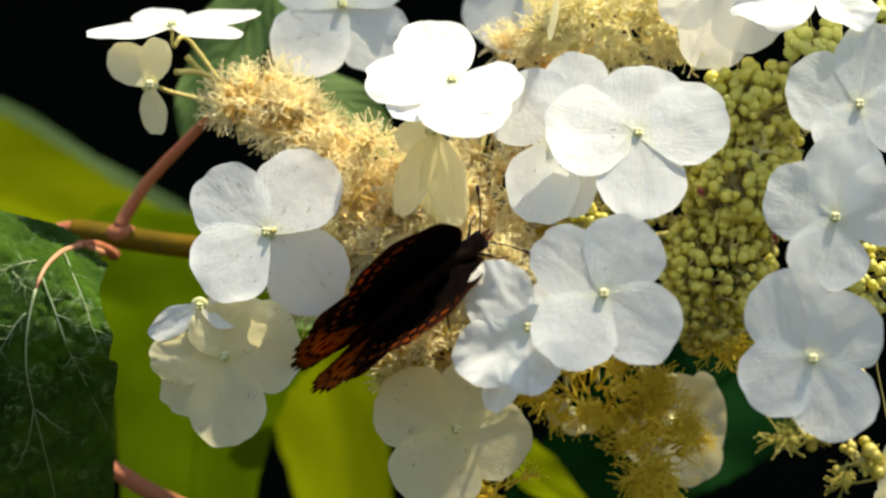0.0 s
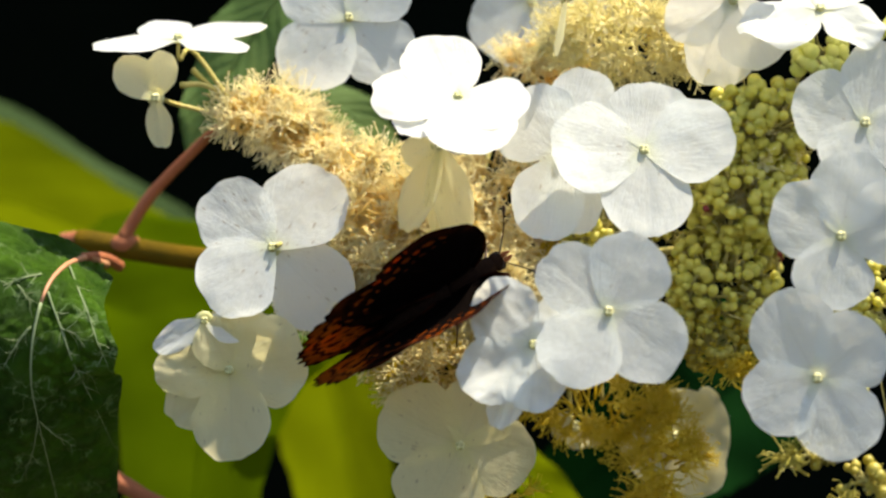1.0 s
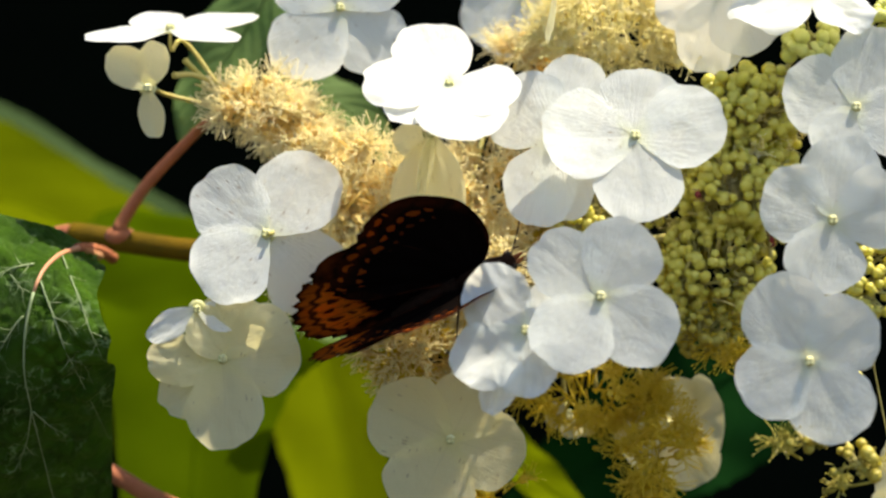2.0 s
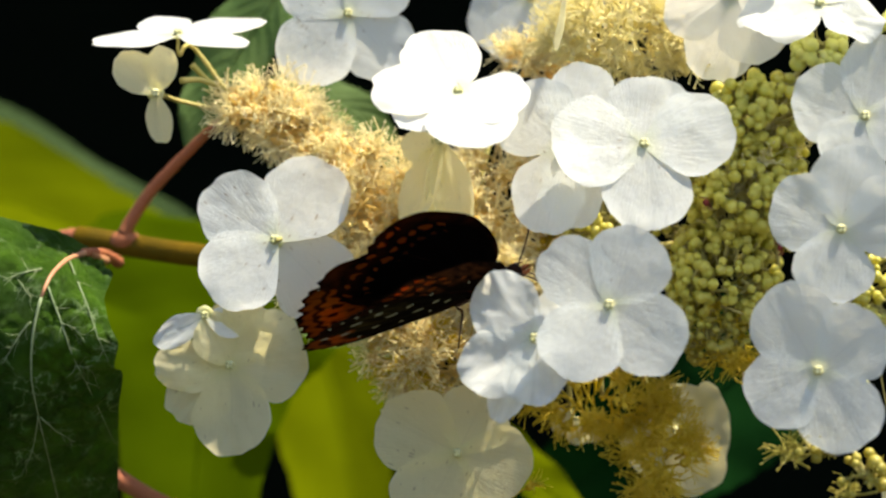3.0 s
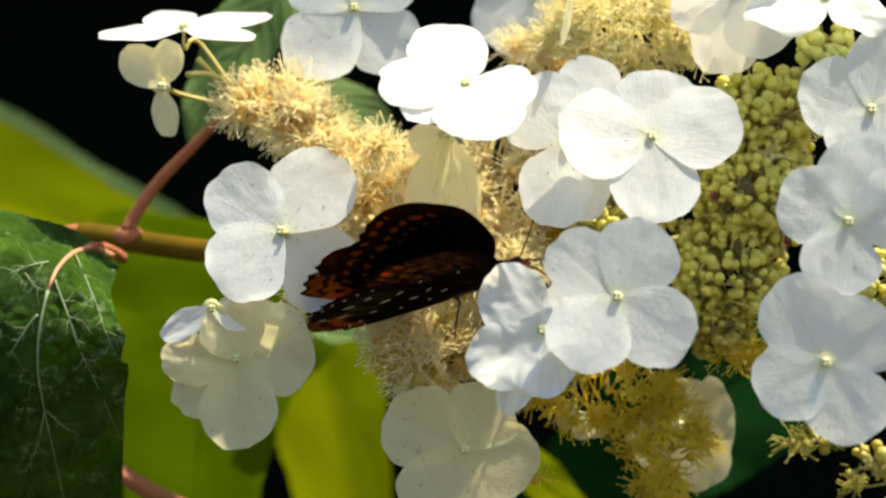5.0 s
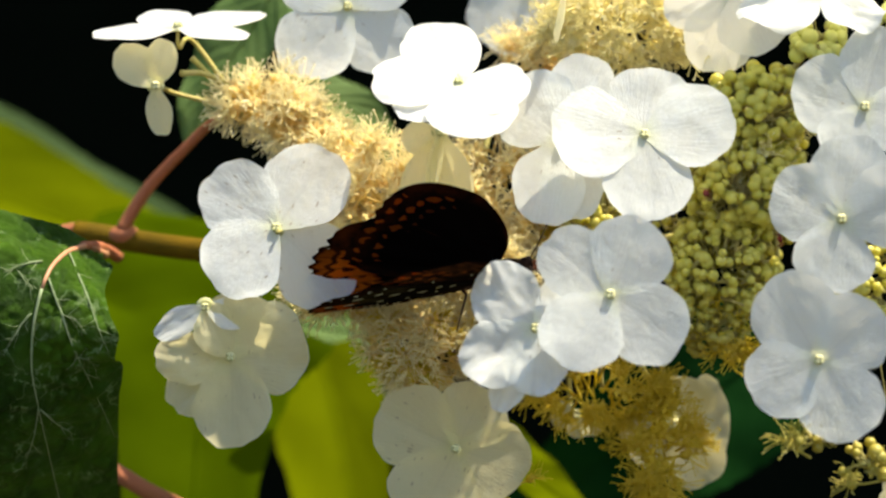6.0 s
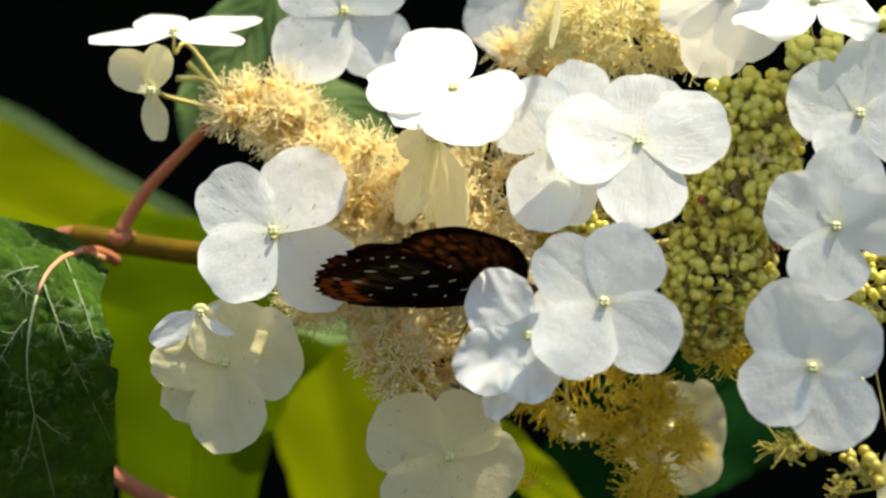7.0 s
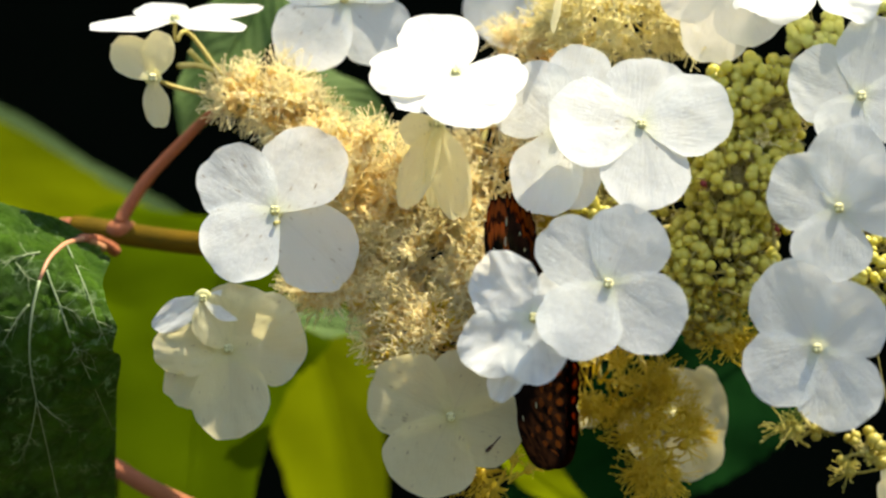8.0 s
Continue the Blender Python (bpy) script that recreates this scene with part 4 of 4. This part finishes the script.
rachis_branch((62.0, 5.1, 12), (69.5, -14.9, 14), (80.1, -41.1, -18))
rachis_branch((69.5, -14.9, 14), (84.5, -29.9, 2), (92.0, -47.4, -18))
rachis_branch((77.0, 7.6, 10), (88.2, 1.4, 8), (93.9, -4.9, 8))
rachis_branch((-56.8, 42.6, 12), (-53.0, 38.9, 14), (-46.5, 34.1, 18))
rachis_branch((-59.2, 39.1, 8), (-54.2, 39.1, 12), (-48.0, 36.4, 16))
rachis_branch((-23.0, 17.6, 24), (-30.5, 7.6, 14), (-38.0, 3.9, -6))
rachis_branch((-18.0, -9.9, 24), (-33.0, -14.9, 12), (-47.4, -23.4, -2))


# ---- tiny red mites ----
M_MITE = plain_material("mite_red", (0.10, 0.008, 0.008), (0.20, 0.018, 0.014), 1500, 0.5)


def red_mite(x, z, d, turn, label):
    top = empty("red_mite", label, "mite", Matrix.Translation(spot(x, z, d)) @ pose(0, 0, 0, 70, 0, turn), group="red mites")
    v, f = ball_data(1.0, 8, 12)
    p = Pile()
    p.put(v, f, None, 0, Matrix.Diagonal((0.00095, 0.00070, 0.00055, 1)))
    p.link("body", [M_MITE], top)
    for side in (-1, 1):
        for k in range(4):
            a = -0.0005 + 0.00035 * k
            v, f, u = tube_data(spline([(a, side * 0.0005, 0), (a * 1.6, side * 0.0010, 0.0002), (a * 2.2, side * 0.0014, -0.0006)], 6), 0.00008, 5)
            link_mesh("leg", v, f, M_MITE, top, "", u)


red_mite(57.0, 12.7, -9, 35, "tiny dark red mite sitting among the green buds")
red_mite(73.4, 2.6, -6, 100, "tiny dark red mite beside a white petal")


# ---- the butterfly ----
def wing(name, outline, side, mats, parent, label, scallop, first):
    """A wing in the plane z = 0 with its root at the hinge; outline: (x, span) in mm from the root along the front edge and the
    outer edge back to the root. Upper and lower sheet meet at the edge."""
    n, rings = 144, 10
    loop = spline([(a / 1000, b / 1000, 0) for a, b in outline], n + 1)
    root = Vector((outline[0][0] / 1000 * 0.5, 0, 0))
    verts, uvs, faces, slots = [], [], [], []
    for sheet in (1, -1):
        for i, q in enumerate(loop):
            v = i / n
            outer = max(0.0, min(1.0, (v - first) * 12)) * max(0.0, min(1.0, (0.93 - v) * 12))
            q = q * (1 - scallop * outer * (0.5 + 0.5 * math.cos(v * 170)) * (0.75 + 0.4 * math.sin(v * 61)))
            for r in range(rings + 1):
                u = r / rings
                p = root + (q - root) * u
                bow = -0.0007 * math.sin(math.pi * u) + 0.0002 * math.sin(v * 47) * u
                p.z = bow + sheet * 0.00014 * (1 - u)
                verts.append(Vector((p.x, p.y * side, p.z)))
                uvs.append((u, v))
    m = rings + 1
    half = (n + 1) * m
    for sheet in (0, 1):
        for i in range(n):
            for r in range(rings):
                a = sheet * half + i * m + r
                f = (a, a + 1, a + m + 1, a + m)
                faces.append(f if (sheet == 0) == (side < 0) else f[::-1])
                slots.append(sheet)
    ob = link_mesh(name, verts, faces, mats, parent, label, uvs, slots)
    return ob


def wing_spots(parent, side, rows):
    """Pale spots on the under side: x, span, length, breadth, turn."""
    for x, s, a, b, turn in rows:
        v, f = ball_data(1.0, 4, 10)
        p = Pile()
        spot_ = Vector((x * 1.095 / 1000, side * s * 1.126 / 1000, 0))
        low = min(parent.data.vertices[len(parent.data.vertices) // 2:], key=lambda q: (q.co.x - spot_.x) ** 2 + (q.co.y - spot_.y) ** 2)
        spot_.z = low.co.z - 0.0002
        m = Matrix.Translation(spot_) @ Matrix.Rotation(radians(turn * side), 4, "Z") @ Matrix.Diagonal((a / 2700, b / 2900, 0.00012, 1))
        p.put(v, f, None, 0, m)
        p.link("pale_spot", [M_SPOT], parent)


FW_MM = [(3, 0), (8, 5), (9.5, 12), (8, 18.5), (3.5, 23.5), (-3, 26), (-9, 24.5), (-15, 21.5), (-21, 18), (-24, 13.5), (-19, 7.5), (-10, 3), (-2, 0)]
HW_MM = [(0, 0), (-4, 7), (-9, 13), (-15, 17), (-22, 17.5), (-28, 15), (-33, 10.5), (-36, 5.5), (-36, 0.5), (-31, -3.5), (-22, -5.5), (-12, -4.5), (-4, -1.5)]

FW = [(x * 1.095, y * 1.126) for x, y in FW_MM]
HW = [(x * 1.095, y * 1.126) for x, y in HW_MM]

fly = empty("butterfly", "dark fritillary butterfly with orange wing tips feeding on the florets", "butterfly")


def build_fly():
    # thorax, abdomen, head
    v, f = ball_data(1.0, 12, 16)
    p = Pile()
    p.put(v, f, None, 0, Matrix.Translation((0.0034, 0, -0.0012)) @ Matrix.Diagonal((0.0068, 0.0027, 0.0031, 1)))
    p.link("thorax", [M_BODY], fly)
    path = spline([(-0.003, 0, -0.0012), (-0.009, 0, -0.0016), (-0.015, 0, -0.0022), (-0.0195, 0, -0.0030)], 22)
    r = [0.0021 * (1 - 0.72 * (i / 21) ** 2.2) * (1 + 0.05 * math.cos(i * 2.1)) for i in range(22)]
    v, f, u = tube_data(path, r, 12)
    link_mesh("abdomen", v, f, M_BODY, fly, "", u)
    v, f = ball_data(0.0021, 10, 14, (0.85, 1.05, 0.95))
    p = Pile()
    p.put(v, f)
    head_ = p.link("head", [M_BODY], fly)
    head_.location = (0.0090, 0, -0.0010)
    for s in (-1, 1):
        v, f = ball_data(0.0011, 8, 12, (0.9, 0.7, 1))
        p = Pile()
        p.put(v, f)
        p.link("eye", [M_BEADY], head_).location = (0.0007, s * 0.0015, 0.0001)
        path = spline([(0.0010, s * 0.0006, 0.0010), (0.0046, s * 0.0048, 0.0024), (0.0076, s * 0.0094, 0.0034)], 18)
        rr = [0.00016] * 14 + [0.00026, 0.00042, 0.00046, 0.0003]
        v, f, u = tube_data(path, rr, 6)
        link_mesh("antenna", v, f, M_LEG, head_, "", u)
        v, f, u = tube_data(spline([(0.0010, s * 0.0006, -0.0006), (0.0026, s * 0.0006, 0.0000), (0.0038, s * 0.0005, 0.0009)], 8), [0.0005, 0.0006, 0.0006, 0.0006, 0.0005, 0.0004, 0.0003, 0.0001], 7)
        link_mesh("palp", v, f, M_FACE, head_, "rust-coloured palp", u)
    v, f, u = tube_data(spline([(0.0016, 0, -0.0010), (0.0034, 0, -0.0035), (0.0040, 0, -0.0075)], 14), 0.00016, 6)
    link_mesh("proboscis", v, f, M_LEG, head_, "", u)
    for s in (-1, 1):
        for x, dx, out in ((0.0066, 0.005, 0.006), (0.0038, 0.0005, 0.008), (0.0010, -0.006, 0.007)):
            pts = [(x, s * 0.0012, -0.0030), (x + dx * 0.4, s * out * 0.55, -0.0044), (x + dx * 0.6, s * out * 0.8, -0.0078), (x + dx, s * out, -0.0118)]
            if s < 0 and dx < -0.001:
                # this hind leg is braced on the florets, in front of the wing
                pts = [(0.0004, -0.0014, -0.0026), (-0.0050, -0.0030, 0.0002), (-0.0043, -0.0050, 0.0011), (-0.0060, -0.0081, -0.0002), (-0.0081, -0.0113, -0.0026)]
            v, f, u = tube_data(spline(pts, 16), [0.00042 - 0.00026 * i / 15 for i in range(16)], 6)
            link_mesh("leg", v, f, M_LEG, fly, "", u)
    wings = {}
    for side, word in ((1, "left"), (-1, "right")):
        fw = wing(word + "_forewing", FW, side, [M_FW_TOP, M_FW_UNDER], fly, "dark forewing with orange dashes", 0.035, 0.45)
        hw = wing(word + "_hindwing", HW, side, [M_HW_TOP, M_HW_UNDER], fly, "dark hindwing with orange spotted margin", 0.042, 0.36)
        wing_spots(hw, side, ((-6, 4, 2.6, 0.6, 15), (-8, 8, 3.0, 0.8, 30), (-12, 5.5, 3.6, 0.7, 8), (-13, 11, 3.0, 1.0, 30), (-10, 1.5, 1.2, 0.5, 20), (-16, 2, 1.6, 0.5, 0), (-17, 8.5, 4.2, 1.0, 8),
                              (-19, 13, 3.0, 1.1, 15), (-21, 4.5, 2.8, 0.8, 0), (-24, 10.5, 4.0, 1.0, 0), (-27, 6.5, 3.4, 1.0, -8), (-25, 1.5, 1.8, 0.7, 30), (-31, 7, 3.0, 0.9, -15),
                              (-17, 15.6, 1.2, 0.7, 10), (-20, 16.0, 1.2, 0.7, 0), (-23, 15.6, 1.3, 0.8, -8), (-26, 14.2, 1.2, 0.8, -18), (-29, 12.2, 1.2, 0.8, -28)))
        wing_spots(fw, side, ((-5, 14, 2.2, 0.7, 40), (2, 11, 2.0, 0.7, 60)))
        wings[word] = (fw, hw)
    return wings


WINGS = build_fly()


def motions():
    walk(fly, [
        (0.0, pose(0.00054, -0.00742, -0.00400, 88.0, -38.4, -5.7)),
        (0.5, pose(0.00385, -0.00612, -0.00456, 85.1, -35.1, -8.8)),
        (1.0, pose(0.00289, -0.00620, -0.00397, 78.8, -31.1, 7.2)),
        (1.5, pose(0.00650, -0.00560, -0.00527, 77.0, -26.2, -4.5)),
        (3.0, pose(0.00582, -0.00670, -0.00600, 68.6, -20.9, -6.0)),
        (3.5, pose(0.00579, -0.00764, -0.00673, 64.3, -22.1, -0.5)),
        (4.0, pose(0.00440, -0.00565, -0.00691, 66.3, -20.4, -12.0)),
        (4.5, pose(0.00375, -0.00622, -0.00629, 65.7, -19.7, -17.8)),
        (6.0, pose(0.00789, -0.00492, -0.00497, 62.5, -12.2, -15.4)),
        (6.5, pose(0.00903, -0.00553, -0.00758, 58.4, -9.6, -11.3)),
        (7.0, pose(0.01142, -0.00505, -0.00760, 59.7, -1.4, -9.4)),
        (7.2, pose(0.01150, -0.00600, -0.00850, 46.0, 0.5, -2.0)),
        (7.5, pose(0.01204, -0.00795, -0.01216, 15.6, 7.7, 25.9)),
        (7.6, pose(0.01420, -0.00600, -0.01280, 15.4, 12.0, 25.0)),
        (7.7, pose(0.01906, -0.00550, -0.01693, 14.5, 31.6, 22.1)),
        (7.8, pose(0.02277, -0.00500, -0.02447, 20.0, 46.0, 7.2)),
        (7.9, pose(0.02091, -0.00450, -0.02582, 18.6, 49.1, 8.3)),
        (8.0, pose(0.01415, 0.00000, -0.02847, 56.1, 80.8, -15.5)),
    ])
    # how far each wing is raised, left and right, and how far fore- and hindwing are swept forward, in degrees
    beats = [
        (0, 75, 70, 9, -4),
        (0.1, 60, 60, 9, -4),
        (0.2, 55, 55, 9, -4),
        (0.3, 65, 65, 9, -4),
        (0.5, 77, 77, 9, -4),
        (0.7, 76, 76, 9, -4),
        (0.9, 66, 66, 9, -4),
        (1, 72, 71, 9, -4),
        (1.2, 76, 76, 9, -4),
        (1.4, 85, 85, 9, -4),
        (1.5, 79, 74, 9, -4),
        (1.6, 74, 74, 9, -4),
        (1.7, 63, 63, 9, -4),
        (1.9, 58, 58, 9, -4),
        (2.25, 82, 82, 9, -4),
        (2.65, 60, 60, 9, -4),
        (2.8, 62, 62, 9, -4),
        (3, 73, 81, 9, -4),
        (3.2, 87, 87, 9, -4),
        (3.5, 64, 64, 9, -4),
        (3.7, 66, 66, 9, -4),
        (4, 88, 89, 9, -4),
        (4.2, 85, 85, 9, -4),
        (4.4, 76, 76, 9, -4),
        (4.5, 79, 78, 9, -4),
        (4.7, 85, 85, 9, -4),
        (4.85, 86, 86, 9, -4),
        (5.15, 70, 70, 9, -4),
        (5.5, 84, 84, 9, -4),
        (5.8, 83, 83, 9, -4),
        (6, 73, 68, 9, -4),
        (6.2, 69, 69, 9, -4),
        (6.4, 82, 82, 9, -4),
        (6.5, 82, 85, 9, -4),
        (6.7, 80, 80, 9, -4),
        (6.8, 86, 86, 9, -4),
        (7, 92, 89, 9, -4),
        (7.2, 84, 88, 9, -6),
        (7.35, 72, 92, 12, -14),
        (7.5, 75, 98, 14, -22),
        (7.6, 76, 97, 13, -20),
        (7.7, 79, 94, 10, -9),
        (7.8, 84, 87, 7, -4),
        (7.9, 84, 87, 7, -10),
        (8, 84, 93, -48, -11),
    ]
    for word, side, column in (("left", 1, 1), ("right", -1, 2)):
        fw, hw = WINGS[word]
        walk(fw, [(b[0], pose(0, side * 0.0007, 0, side * b[column]) @ pose(0, 0, 0, 0, 0, side * b[3])) for b in beats])
        walk(hw, [(b[0], pose(0, side * 0.0012, -0.0003, side * b[column]) @ pose(0, 0, 0, 0, 0, side * b[4])) for b in beats])
    # flowers that give way as the butterfly shifts its weight: mm to the right, mm up, and a slight tilt
    for key, rows in (("f1", ((0.0, 0, 0, 0), (1.0, 0.1, -0.2, 0), (1.5, 0.3, 0.2, 0), (3.0, 0.6, 0.3, 1), (4.5, 0.6, 0.5, 1), (6.0, 0.8, 1.2, 2), (6.5, 1.1, 0.9, 2), (7.0, 1.2, 1.8, 3), (7.5, 0.9, 2.9, 3), (8.0, 1.0, 3.1, 3))),
                      ("f8", ((0.0, 0, 0, 0), (0.5, -0.2, 0, 0), (1.0, -0.1, -0.2, 0), (1.5, -0.7, -1.0, 0), (3.0, -0.8, -3.0, 0), (3.5, -0.6, -3.8, 0), (4.0, -0.4, -3.2, 0), (4.5, -0.5, -3.4, 0),
                              (6.0, -1.3, -3.9, -1), (6.5, -1.1, -3.6, -1), (7.0, -1.7, -4.3, -1), (7.5, -3.4, -4.4, -2), (7.8, -2.9, -1.6, -1), (8.0, -2.1, 1.1, 0)))):
        ob, m = FLOWERS[key]
        walk(ob, [(t, Matrix.Translation((x / 1000, 0, z / 1000)) @ m @ pose(0, 0, 0, 0, 0, turn)) for t, x, z, turn in rows])


motions()
